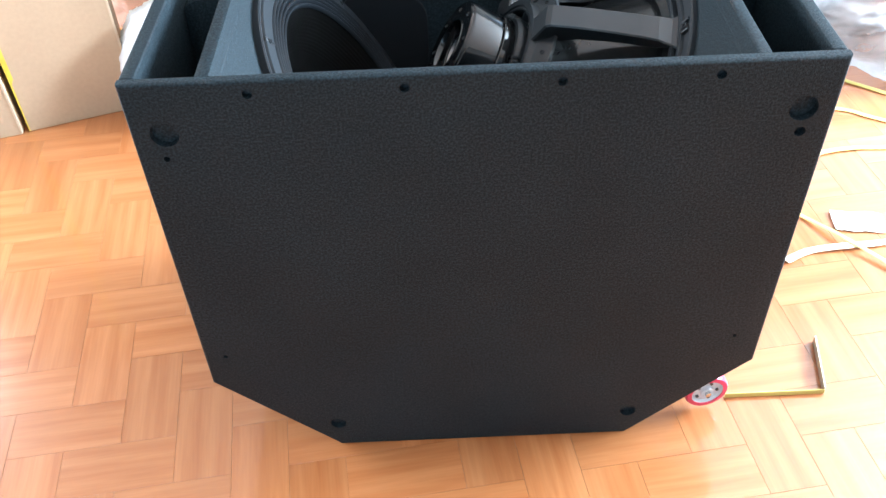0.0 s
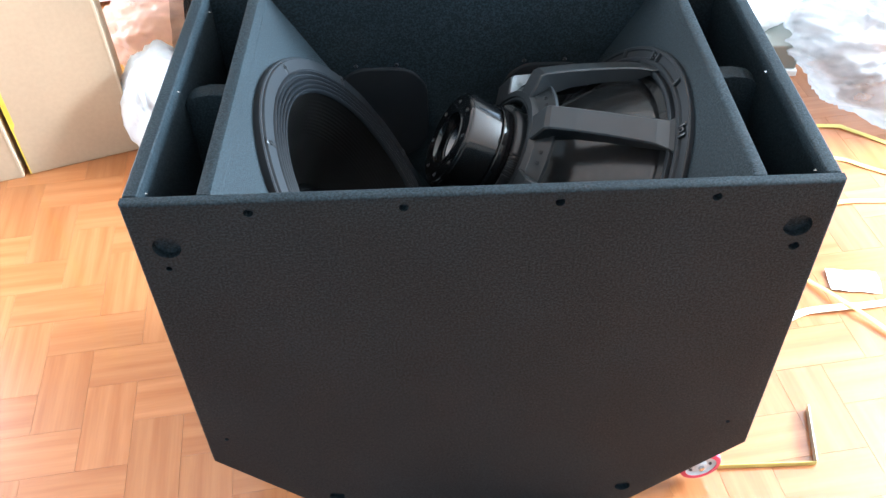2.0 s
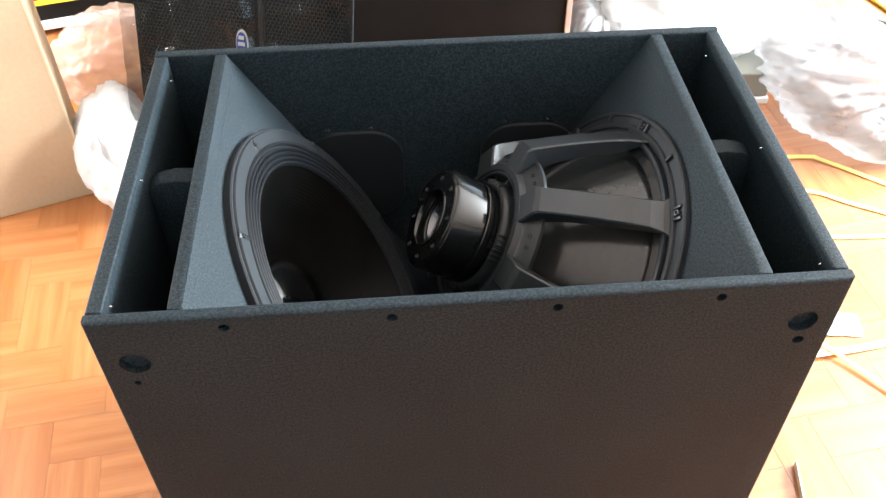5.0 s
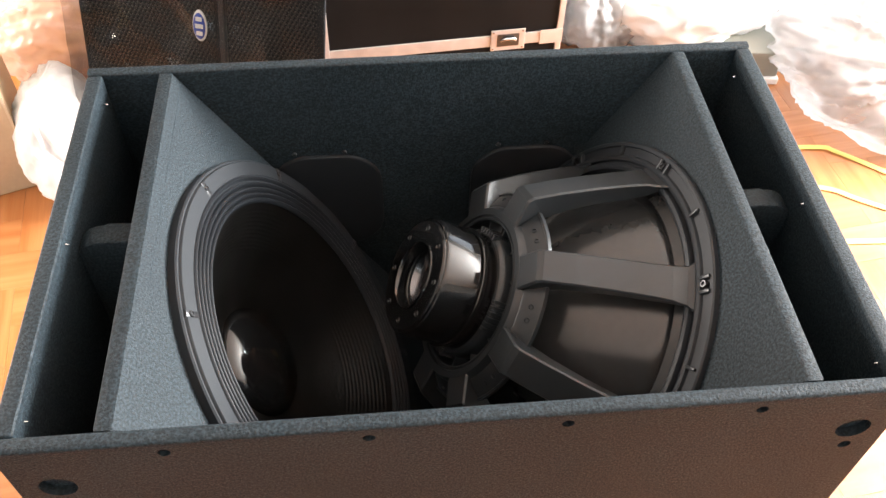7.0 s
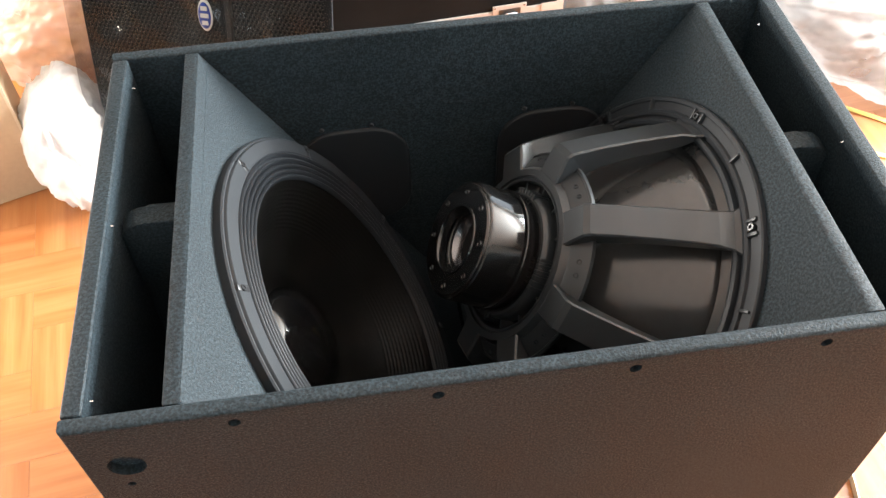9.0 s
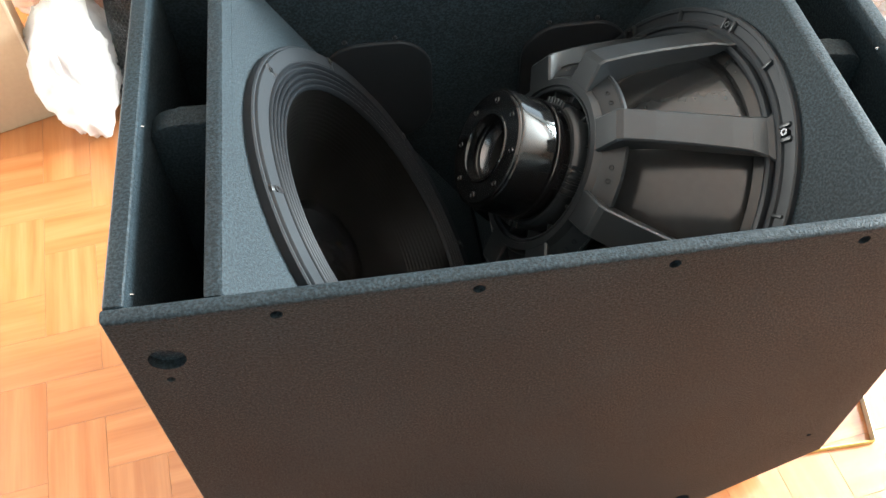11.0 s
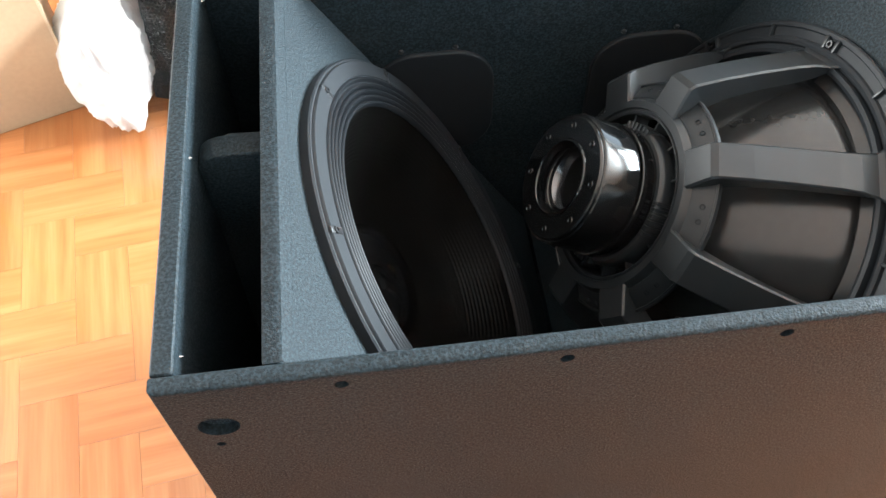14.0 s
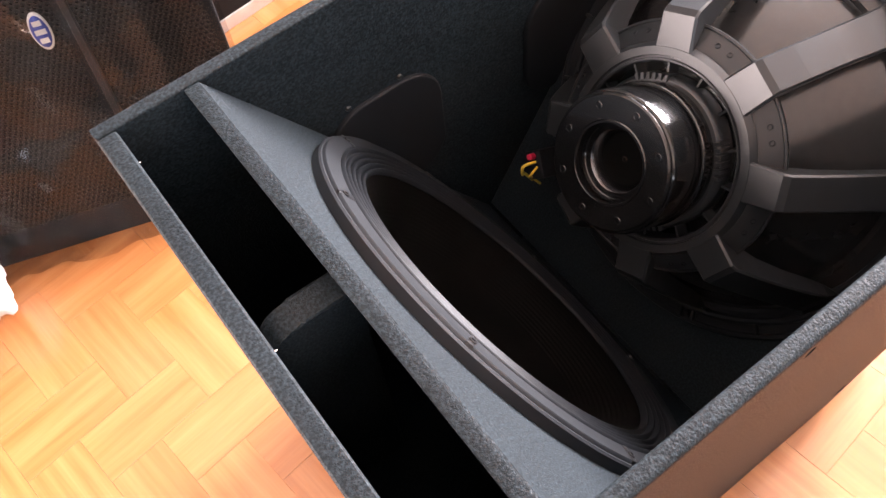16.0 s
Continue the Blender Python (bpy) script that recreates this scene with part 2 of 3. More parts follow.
def lathe_bm(profile, n=96, close=False):
    """(radius, height) turned round the z axis."""
    bm = bmesh.new()
    rings = []
    for r, z in profile:
        if r < 1e-6:
            rings.append([bm.verts.new((0, 0, z))])
        else:
            rings.append([bm.verts.new((r * math.cos(2 * math.pi * i / n), r * math.sin(2 * math.pi * i / n), z)) for i in range(n)])
    pairs = list(zip(rings, rings[1:])) + ([(rings[-1], rings[0])] if close else [])
    for a, b in pairs:
        for i in range(n):
            j = (i + 1) % n
            q = [a[i % len(a)], a[j % len(a)], b[j % len(b)], b[i % len(b)]]
            q = list(dict.fromkeys(q))
            if len(q) > 2:
                bm.faces.new(q)
    return bm


def tube_bm(points, r, n=10, flat=1.0):
    """A cord through smooth points."""
    pts = [Vector(p) for p in points]
    path = []
    for i in range(len(pts) - 1):
        p0, p1, p2, p3 = pts[max(i - 1, 0)], pts[i], pts[i + 1], pts[min(i + 2, len(pts) - 1)]
        for k in range(8):
            s = k / 8
            path.append(0.5 * ((2 * p1) + (p2 - p0) * s + (2 * p0 - 5 * p1 + 4 * p2 - p3) * s * s + (3 * p1 - p0 - 3 * p2 + p3) * s ** 3))
    path.append(pts[-1])
    bm = bmesh.new()
    rings = []
    for i, c in enumerate(path):
        d = (path[min(i + 1, len(path) - 1)] - path[max(i - 1, 0)]).normalized()
        side = d.cross(Vector((0, 0, 1)))
        side = side.normalized() if side.length > 1e-4 else Vector((1, 0, 0))
        up = side.cross(d)
        rings.append([bm.verts.new(c + side * r * math.cos(2 * math.pi * k / n) + up * r * flat * math.sin(2 * math.pi * k / n)) for k in range(n)])
    for a, b in zip(rings, rings[1:]):
        for k in range(n):
            bm.faces.new((a[k], a[(k + 1) % n], b[(k + 1) % n], b[k]))
    bm.faces.new(rings[0])
    bm.faces.new(rings[-1][::-1])
    return bm


def shrink(outline, by):
    """A convex outline moved inwards by a distance."""
    out, n = [], len(outline)
    turn = sum(outline[i - 1][0] * outline[i][1] - outline[i][0] * outline[i - 1][1] for i in range(n))
    sign = 1 if turn > 0 else -1
    for i in range(n):
        p, q, r = Vector(outline[i - 1]), Vector(outline[i]), Vector(outline[(i + 1) % n])
        d0, d1 = (q - p).normalized(), (r - q).normalized()
        n0, n1 = Vector((-d0.y, d0.x)) * sign, Vector((-d1.y, d1.x)) * sign
        out.append(tuple(q + (n0 + n1) * (by / (1 + n0.dot(n1)))))
    return out


def pierced_bm(outline, holes, depth, inset=0.002, blind=0.0, steps=1):
    """A board in the x-y plane with its face at z = 0 and its back at -depth. holes: (x, y, radius); blind: their depth, or 0 for right through."""
    bm = bmesh.new()

    def loop(pts, z):
        vs = [bm.verts.new((x, y, z)) for x, y in pts]
        return vs, [bm.edges.new((vs[i], vs[(i + 1) % len(vs)])) for i in range(len(vs))]

    def wall(a, b):
        for i in range(len(a)):
            bm.faces.new((a[i], a[(i + 1) % len(a)], b[(i + 1) % len(b)], b[i]))
    rings = [[(x + r * math.cos(2 * math.pi * i / k), y + r * math.sin(2 * math.pi * i / k)) for i in range(k)] for x, y, r in holes for k in (96 if r > 0.05 else 24,)]
    top, te = loop(shrink(outline, inset), 0)
    hole_tops = [loop(r, 0) for r in rings]
    bmesh.ops.triangle_fill(bm, use_beauty=True, use_dissolve=False, edges=te + [e for h in hole_tops for e in h[1]])
    last = top
    for k in range(1, steps + 1):
        a = math.pi / 2 * k / steps
        ring, _ = loop(shrink(outline, inset * (1 - math.sin(a))), -inset * (1 - math.cos(a)))
        wall(last, ring)
        last = ring
    if steps > 1:
        # the inner edge is rounded as well
        for k in range(0, steps + 1):
            a = math.pi / 2 * k / steps
            back, be = loop(shrink(outline, inset * 0.8 * (1 - math.cos(a))), -depth + inset * 0.8 * (1 - math.sin(a)))
            wall(last, back)
            last = back
    else:
        back, be = loop(outline, -depth)
        wall(last, back)
    if blind:
        bm.faces.new(back[::-1])
        for h, r in zip(hole_tops, rings):
            low, _ = loop(r, -blind)
            wall(h[0], low)
            bm.faces.new(low)
    else:
        lows = [loop(r, -depth) for r in rings]
        bmesh.ops.triangle_fill(bm, use_beauty=True, use_dissolve=False, edges=be + [e for h in lows for e in h[1]])
        for h, low in zip(hole_tops, lows):
            wall(h[0], low[0])
    return bm


def sack_bm(size, seed, crumple=0.16, sharp=0.07, n=120, top=1.0, pleat=0.0, gather=(0, 0, 1), ears=()):
    """A crumpled, sagging bag that sits on z = 0. pleat: folds that run out from the gathered point; ears: (direction, length) of pulled-out corners."""
    bm = bmesh.new()
    sx, sy, sz = size
    off = Vector((seed * 7.3, seed * 3.1, seed * 1.7))
    axis = Vector(gather).normalized()
    side = axis.orthogonal().normalized()
    other = axis.cross(side)
    tips = [(Vector(d).normalized(), w) for d, w in ears]
    rows = []
    h = n // 2
    for j in range(h + 1):
        row = []
        for i in range(n):
            a, b = 2 * math.pi * i / n, math.pi * (j / h - 0.5)
            d = Vector((math.cos(a) * math.cos(b), math.sin(a) * math.cos(b), math.sin(b)))
            k = 1 + crumple * noise.noise(d * 1.6 + off) * 1.6
            rid = 1 - abs(noise.noise(d * 3.2 + off * 2)) * 2
            k += sharp * rid + sharp * 0.9 * (1 - 2 * abs(noise.noise(d * 7 + off * 3))) + sharp * 0.2 * (1 - 2 * abs(noise.noise(d * 15 + off * 4)))
            if pleat:
                turn, far = math.atan2(d.dot(other), d.dot(side)), math.acos(max(-1, min(1, d.dot(axis))))
                q = Vector((math.cos(turn) * 4.2, math.sin(turn) * 4.2, far * 0.7)) + off
                k += pleat * min(1, far * 1.6) * (0.5 - 2 * abs(noise.noise(q))) + pleat * 0.5 * min(1, far * 2) * (0.5 - 2 * abs(noise.noise(q * 2.3)))
            for tip, w in tips:
                k += w * max(0, (d.dot(tip) - 0.8) / 0.2) ** 2
            p = d * k
            z = (p.z * 0.5 + 0.42) * sz
            row.append((p.x * sx / 2, p.y * sy / 2, max(0.0, z)))
        rows.append(row)
    low = bm.verts.new((0, 0, 0))
    high = bm.verts.new((0, 0, rows[-1][0][2]))
    grid = [[bm.verts.new(p) for p in row] for row in rows[1:-1]]
    for a, b in zip(grid, grid[1:]):
        for i in range(n):
            bm.faces.new((a[i], a[(i + 1) % n], b[(i + 1) % n], b[i]))
    for i in range(n):
        bm.faces.new((low, grid[0][(i + 1) % n], grid[0][i]))
        bm.faces.new((high, grid[-1][i], grid[-1][(i + 1) % n]))
    return bm


# ---- room ----
RX0, RX1, RY0, RY1, RZ = -2.5, 4.6, -2.6, 2.75, 2.9
T = 0.12


def wall_with_opening(name, along, at, lo, hi, o0, o1, z0, z1, thick, label):
    """A wall as four blocks round one opening; along is 'x' or 'y'."""
    w = thing(name, label, "wall", kind="structure")
    for a, b, c, d in ((lo, o0, 0, RZ), (o1, hi, 0, RZ), (o0, o1, 0, z0), (o0, o1, z1, RZ)):
        if b - a > 0.01 and d - c > 0.01:
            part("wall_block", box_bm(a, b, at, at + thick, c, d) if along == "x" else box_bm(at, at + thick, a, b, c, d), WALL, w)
    return w


wall_with_opening("wall_east", "y", RX1, RY0, RY1, 0.0, 2.3, 1.3, 2.65, T, "unseen plain wall, darkened against bounce, with a wide bright window")
wall_with_opening("wall_south", "x", RY0 - T, RX0, RX1, -1.8, 0.0, 0.95, 2.2, T, "unseen plain wall, darkened against bounce, with a window opening")
# the west opening is made up to house the left fill
wall_with_opening("wall_west", "y", RX0 - T, RY0, RY1, 0.25, 1.95, 0.45, 1.55, T, "unseen darkened wall with an opening added for the left fill")
wall_with_opening("wall_north", "x", RY1, RX0, RX1, 1.75, 3.95, 0.3, 2.35, T, "unseen plain wall, darkened against bounce, with a bright window opening")
tagged(part("ceiling", box_bm(RX0 - T, RX1 + T, RY0 - T, RY1 + T, RZ, RZ + T), CEILING), "plain white painted ceiling", "ceiling", kind="structure")
# unseen ground, in the same darkened wall colour
tagged(part("ground", box_bm(-60, 60, -60, 60, -0.4, -0.3), WALL), "plain ground outside the windows in the darkened wall colour", "ground", kind="structure")
floor = tagged(part("floor", box_bm(RX0 - T, RX1 + T, RY0 - T, RY1 + T, -0.1, -0.0035), GROUT), "varnished orange parquet floor in herringbone blocks", "floor", kind="structure")

# ---- open loudspeaker cabinet ----
X0, X1, D, H = -0.455, 0.464, 0.577, 0.784
CX, TH = (X0 + X1) / 2, 0.018
CH, CW = 0.195, 0.198          # chamfered lower corners: height, width
LEAN = radians(31)
S, C = math.sin(LEAN), math.cos(LEAN)
BX, TB = 0.347, 0.015         # half distance between the boards' upper inner edges
UC = -0.31                     # drivers' centres along the boards

cabinet = thing("speaker_cabinet", "open black textured-paint bass speaker cabinet standing on parquet", "speaker")
hexa = [(X0, CH), (X0 + CW, 0), (X1 - CW, 0), (X1, CH), (X1, H), (X0, H)]
FRONT_HOLES = [(x, 0.764, 0.0065) for x in (-0.294, -0.096, 0.103, 0.303)]
FRONT_HOLES += [(-0.411, 0.708, 0.019), (0.42, 0.708, 0.019), (-0.256, 0.066, 0.014), (0.265, 0.066, 0.014)]
FRONT_HOLES += [(-0.417, 0.669, 0.0045), (0.424, 0.671, 0.0075), (-0.42, 0.262, 0.004), (0.419, 0.261, 0.004)]
part("front_panel", pierced_bm(hexa, FRONT_HOLES, TH, 0.0055, 0.011, 4), PAINT, cabinet, "", True, m=pose(0, 0, 0, 90, 0, 0))
BACK_HOLES = [(-x, z, r) for x, z, r in FRONT_HOLES]
part("back_panel", pierced_bm([(-x, z) for x, z in hexa], BACK_HOLES, TH, 0.0055, 0.011, 4), PAINT, cabinet, "", True, m=pose(0, D, 0, 90, 0, 180))
e = 0.0005
part("side_panel", box_bm(X0, X0 + TH + 0.003, TH, D - TH, CH, H - e, 0.0045, 3), PAINT, cabinet, "", True)
part("side_panel", box_bm(X1 - TH - 0.003, X1, TH, D - TH, CH, H - e, 0.0045, 3), PAINT, cabinet, "", True)
k = TH * 0.9
part("chamfer_panel", prism_bm([(X0, CH), (X0 + CW, 0.001), (X0 + CW + 0.01, k), (X0 + k, CH)], TH, D - TH), PAINT, cabinet)
part("chamfer_panel", prism_bm([(X1, CH), (X1 - CW, 0.001), (X1 - CW - 0.01, k), (X1 - k, CH)], TH, D - TH), PAINT, cabinet)
part("bottom_panel", box_bm(X0 + CW + 0.003, X1 - CW - 0.003, TH, D - TH, 0.001, TH), PAINT, cabinet)


def board_pose(side):
    """Local x runs up the slope, z out of the board; side -1 left, 1 right."""
    n, u = Vector((-side * C, 0, S)), Vector((side * S, 0, C))
    m = Matrix((u, n.cross(u), n)).transposed().to_4x4()
    m.translation = (CX + side * BX, D / 2, H - 0.001)
    return m


LENGTH = BX / S - 0.004
for side in (-1, 1):
    hy = D / 2 - TH - 0.0005
    part("baffle_board", pierced_bm([(0, -hy), (0, hy), (-LENGTH, hy), (-LENGTH, -hy)], [(UC, 0, 0.236)], TB, 0.0015), PAINT, cabinet, m=board_pose(side))
    # level top of the slanted board
    xa, xb = CX + side * BX, CX + side * (BX + TB / C)
    part("board_cap", prism_bm([(xa, H - 0.0015), (xb, H - 0.0015), (xb - side * 0.006, H - 0.02), (CX + side * (BX - 0.0115), H - 0.02)], TH, D - TH, 0.0028), PAINT, cabinet, "", True)
    # cross brace in the side slot, rounded towards the outer wall
    xo = (X0 + TH + 0.003) if side < 0 else (X1 - TH - 0.003)
    z1, z0 = 0.75, 0.3
    xi = CX + side * (BX + 0.003)
    part("slot_brace", prism_bm([(xo, z1 - 0.017), (xo - side * 0.004, z1 - 0.011), (xo - side * 0.011, z1 - 0.005), (xo - side * 0.022, z1 - 0.001), (xo - side * 0.036, z1), (xi, z1), (xi, z1 - 0.022), (xi + side * 0.004, z1 - 0.03), (xi + side * 0.004, z0), (xo, z0)], 0.287, 0.318, 0.005), PAINT, cabinet, "", True)
    # tips of staples and screws in the outer wall
    for y, z in ((0.272, 0.768), (0.535, 0.752), (0.045, 0.764)):
        part("screw_tip", lathe_bm([(0, 0.0035), (0.0007, 0.0025), (0.0016, 0)], 8), STEEL, cabinet, "bright screw tip", True, pose(xo, y, z, 0, 90 * -side, 0))
    # moulded handle cup on the back wall
    cup = box_bm(-0.085, 0.085, -0.006, 0.0, -0.1, 0.1)
    bmesh.ops.bevel(cup, geom=[ed for ed in cup.edges if abs(ed.verts[0].co.y - ed.verts[1].co.y) > 0.005], offset=0.06, segments=10, profile=0.5, affect="EDGES")
    bmesh.ops.bevel(cup, geom=[ed for ed in cup.edges if ed.verts[0].co.y < -0.0055 and ed.verts[1].co.y < -0.0055], offset=0.003, segments=3, profile=0.5, affect="EDGES")
    part("handle_cup", cup, VOID, cabinet, "black moulded handle cup", m=pose(CX + side * 0.155, D - TH, 0.515))
    for x, z in ((-0.045, 0.105), (0.03, 0.105)):
        part("cup_screw", lathe_bm([(0, 0.003), (0.003, 0.003), (0.004, 0)], 12), BLACK, cabinet, "small black screw", True, pose(CX + side * 0.155 + x, D - TH, 0.515 + z, 90))
# loose wheel fixed under the chamfer
WHEEL = pose(0.418, 0.05, 0.058, 90, 0, 8)
fork = part("caster", prism_bm([(0.402, 0.05), (0.434, 0.05), (0.445, 0.17), (0.385, 0.12)], 0.074, 0.078), STEEL, cabinet, "steel caster fork")
part("tyre", lathe_bm([(0.03, -0.013), (0.038, -0.012), (0.041, -0.007), (0.041, 0.007), (0.038, 0.012), (0.03, 0.013)], 48, True), RED, fork, "red rubber tyre", True, WHEEL)
part("rim", lathe_bm([(0.006, -0.012), (0.012, -0.012), (0.014, -0.007), (0.026, -0.006), (0.03, -0.011), (0.031, 0.0), (0.03, 0.011), (0.026, 0.006), (0.014, 0.007), (0.012, 0.013), (0.006, 0.013)], 40, True), PALE_RIM, fork, "pale alloy wheel rim", True, WHEEL)
part("axle", lathe_bm([(0, 0.018), (0.006, 0.018), (0.006, -0.018), (0, -0.018)], 6), STEEL, fork, "steel axle bolt", False, WHEEL)
for q in range(5):
    part("rim_boss", lathe_bm([(0, 0.0095), (0.0028, 0.0095), (0.0032, 0.006)], 12), DARK_STEEL, fork, "", True, WHEEL @ pose(0.02 * math.cos(q * 1.2566), 0.02 * math.sin(q * 1.2566), 0))



# ---- drivers ----
def ring_of(count, r, first=0.0):
    return [(r * math.cos(a), r * math.sin(a), a) for a in (first + 2 * math.pi * i / count for i in range(count))]


def bolt_bm(r=0.0055, h=0.005):
    bm = lathe_bm([(0, h * 0.55), (r * 0.5, h * 0.55), (r * 0.52, h), (r * 0.9, h), (r, h * 0.7), (r, 0)], 14)
    return bm


EIGHT = math.pi / 8
front_driver = thing("bass_driver", "large black bass driver facing up with ridged cone", "loudspeaker driver", board_pose(-1) @ pose(UC, 0, 0), "bass drivers in the cabinet")


def sub(name, bm, mat, parent, m=None, label="", smooth=True):
    """A part in its parent's own frame."""
    ob = part(name, bm, mat, None, label, smooth)
    ob.parent = parent
    if m is not None:
        ob.matrix_basis = m
    return ob


sub("flange", lathe_bm([(0.2725, 0), (0.2725, 0.011), (0.2705, 0.013), (0.2685, 0.013), (0.2675, 0.0155), (0.2665, 0.0165), (0.2475, 0.0165), (0.2465, 0.0155), (0.236, 0.0135), (0.236, -0.004), (0.2725, -0.0005)], 160), GREY_FLANGE, front_driver)
roll = [(0.2475, 0.0135)]
for i in range(5):
    a, w = 0.2465 - i * 0.0078, 0.0078
    z = 0.0135 - i * 0.0012
    for s in range(1, 7):
        roll.append((a - w * s / 6, z - 0.0012 * s / 6 + 0.0056 * math.sin(math.pi * s / 6) ** 0.8 if s < 6 else z - 0.0012))
sub("surround", lathe_bm(roll, 160), RUBBER, front_driver)
cone = []
for i in range(121):
    s = i / 120
    r = 0.2085 - s * 0.1285
    z = 0.006 - 0.092 * s - 0.012 * math.sin(math.pi * s)
    if 0.04 < s < 0.42:
        z += 0.00025 * math.sin((s - 0.04) / 0.38 * 2 * math.pi * 11)
    cone.append((r, z))
sub("cone", lathe_bm(cone, 144), CONE, front_driver)
sub("dust_cap", lathe_bm([(0.083, -0.088)] + [(0.082 * math.cos(a), -0.088 + 0.03 * math.sin(a)) for a in (i / 16 * math.pi / 2 for i in range(17))], 96), GLOSS, front_driver, label="shiny black domed dust cap")
for x, y, a in ring_of(8, 0.259, EIGHT):
    slot = box_bm(-0.0125, 0.0095, -0.0045, 0.0045, 0.0, 0.0172, 0.002)
    seat = sub("bolt_seat", slot, BLACK, front_driver, pose(x, y, 0, 0, 0, math.degrees(a)), "recessed bolt seat")
    sub("bolt", bolt_bm(0.0042, 0.002), BLACK, seat, pose(0, 0, 0.0165), "steel socket bolt")

rear_driver = thing("bass_driver", "large black bass driver mounted magnet outwards in cabinet", "loudspeaker driver", board_pose(1) @ pose(UC, 0, 0), "bass drivers in the cabinet")
sub("flange", lathe_bm([(0.2725, 0), (0.2725, 0.007), (0.2705, 0.009), (0.266, 0.009), (0.2645, 0.0065), (0.2535, 0.0065), (0.252, 0.0105), (0.248, 0.012), (0.2445, 0.0105), (0.243, 0.006), (0.24, 0.005), (0.2385, 0.0135), (0.234, 0.0145), (0.230, 0.0125), (0.229, 0.002), (0.231, -0.006), (0.2725, -0.0005)], 160), GREY_FLANGE, rear_driver)
for x, y, a in ring_of(8, 0.2585, EIGHT):
    for da, w in ((0.035, 0.0025), (-0.035, 0.0025), (0.39, 0.002)):
        sub("flange_rib", box_bm(-0.0075, 0.0085, -w, w, 0.004, 0.0125, 0.0012), GREY_CAST, rear_driver, pose(0.2585 * math.cos(a + da), 0.2585 * math.sin(a + da), 0, 0, 0, math.degrees(a + da)))
    sub("bolt", bolt_bm(0.005, 0.007), DARK_STEEL, rear_driver, pose(x, y, 0.006), "steel socket bolt")


def arm_bm():
    """A cast spoke from the hub, over its knee, down to the flange; it runs along +x."""
    bm = bmesh.new()
    rows = []
    for r, w, half, deep in ((0.108, 0.179, 0.023, 0.012), (0.153, 0.1785, 0.0212, 0.026), (0.1585, 0.1735, 0.0207, 0.034), (0.178, 0.141, 0.0208, 0.026), (0.2, 0.1, 0.0212, 0.022), (0.221, 0.058, 0.0222, 0.02), (0.2315, 0.035, 0.0235, 0.016), (0.2375, 0.016, 0.027, 0.006), (0.243, 0.0095, 0.034, 0.004)):
        slope = (1, 0) if r < 0.156 else (0.82, 0.57)
        nx, nz = (0, 1) if r < 0.156 else slope
        rows.append([bm.verts.new(v) for v in ((r, half, w - 0.0015), (r + nx * 0.0015, half * 0.9, w + nz * 0.001), (r + nx * 0.0015, -half * 0.9, w + nz * 0.001), (r, -half, w - 0.0015), (r - nx * deep, -half * 0.86, w - nz * deep - 0.002), (r - nx * deep, half * 0.86, w - nz * deep - 0.002))])
    for a, b in zip(rows, rows[1:]):
        for i in range(6):
            bm.faces.new((a[i], a[(i + 1) % 6], b[(i + 1) % 6], b[i]))
    bm.faces.new(rows[0])
    bm.faces.new(rows[-1][::-1])
    return bm


first_arm = None
for x, y, a in ring_of(8, 1, EIGHT):
    if first_arm is None:
        first_arm = sub("spoke", arm_bm(), GREY_CAST, rear_driver, pose(0, 0, 0, 0, 0, math.degrees(a)), smooth=False)
    else:
        o = new("spoke", first_arm.data)
        o.parent, o.matrix_basis = rear_driver, pose(0, 0, 0, 0, 0, math.degrees(a))
sub("hub_ring", lathe_bm([(0.101, 0.165), (0.101, 0.1775), (0.1025, 0.179), (0.104, 0.179), (0.105, 0.177), (0.107, 0.177), (0.108, 0.1805), (0.117, 0.1805), (0.119, 0.177), (0.122, 0.172), (0.124, 0.165), (0.121, 0.158), (0.101, 0.15)], 128, True), GREY_CAST, rear_driver)
def skirt_bm():
    """One sloping facet of the hub's skirt between two spokes, with a raised rim."""
    bm = bmesh.new()
    rows = []
    for r, z in ((0.117, 0.166), (0.1225, 0.1722), (0.1255, 0.171), (0.1425, 0.1565), (0.1442, 0.158), (0.1462, 0.1565), (0.1455, 0.151), (0.1245, 0.158)):
        rows.append([bm.verts.new((r * math.cos(a), r * math.sin(a), z)) for a in (math.radians(-17 + 34 * i / 8) for i in range(9))])
    for p, q in zip(rows, rows[1:] + rows[:1]):
        for i in range(8):
            bm.faces.new((p[i], p[i + 1], q[i + 1], q[i]))
    for i in (0, 8):
        bm.faces.new([row[i] for row in rows])
    return bm


for a in range(8):
    plate = sub("hub_plate", skirt_bm(), GREY_CAST, rear_driver, pose(0, 0, 0, 0, 0, a * 45))
    for y in (-0.0085, 0.0085):
        sub("plate_screw", lathe_bm([(0.0034, 0.0), (0.003, 0.0007), (0.0024, 0.0007), (0.002, -0.0012), (0, -0.0012)], 12), VOID, plate, pose(0.134, y, 0.1641, 0, 41, 0), "small black screw")
for i in range(14):
    sub("hub_fin", box_bm(0.082, 0.1025, -0.0012, 0.0012, 0.152, 0.172), GREY_CAST, rear_driver, pose(0, 0, 0, 0, 0, i * 360 / 14), smooth=False)
sub("heat_ring", lathe_bm([(0.078, 0.155), (0.0865, 0.157), (0.088, 0.162), (0.088, 0.178), (0.0865, 0.183), (0.084, 0.186), (0.078, 0.187)], 96), GREY_CAST, rear_driver, label="dull grey cast heat ring")
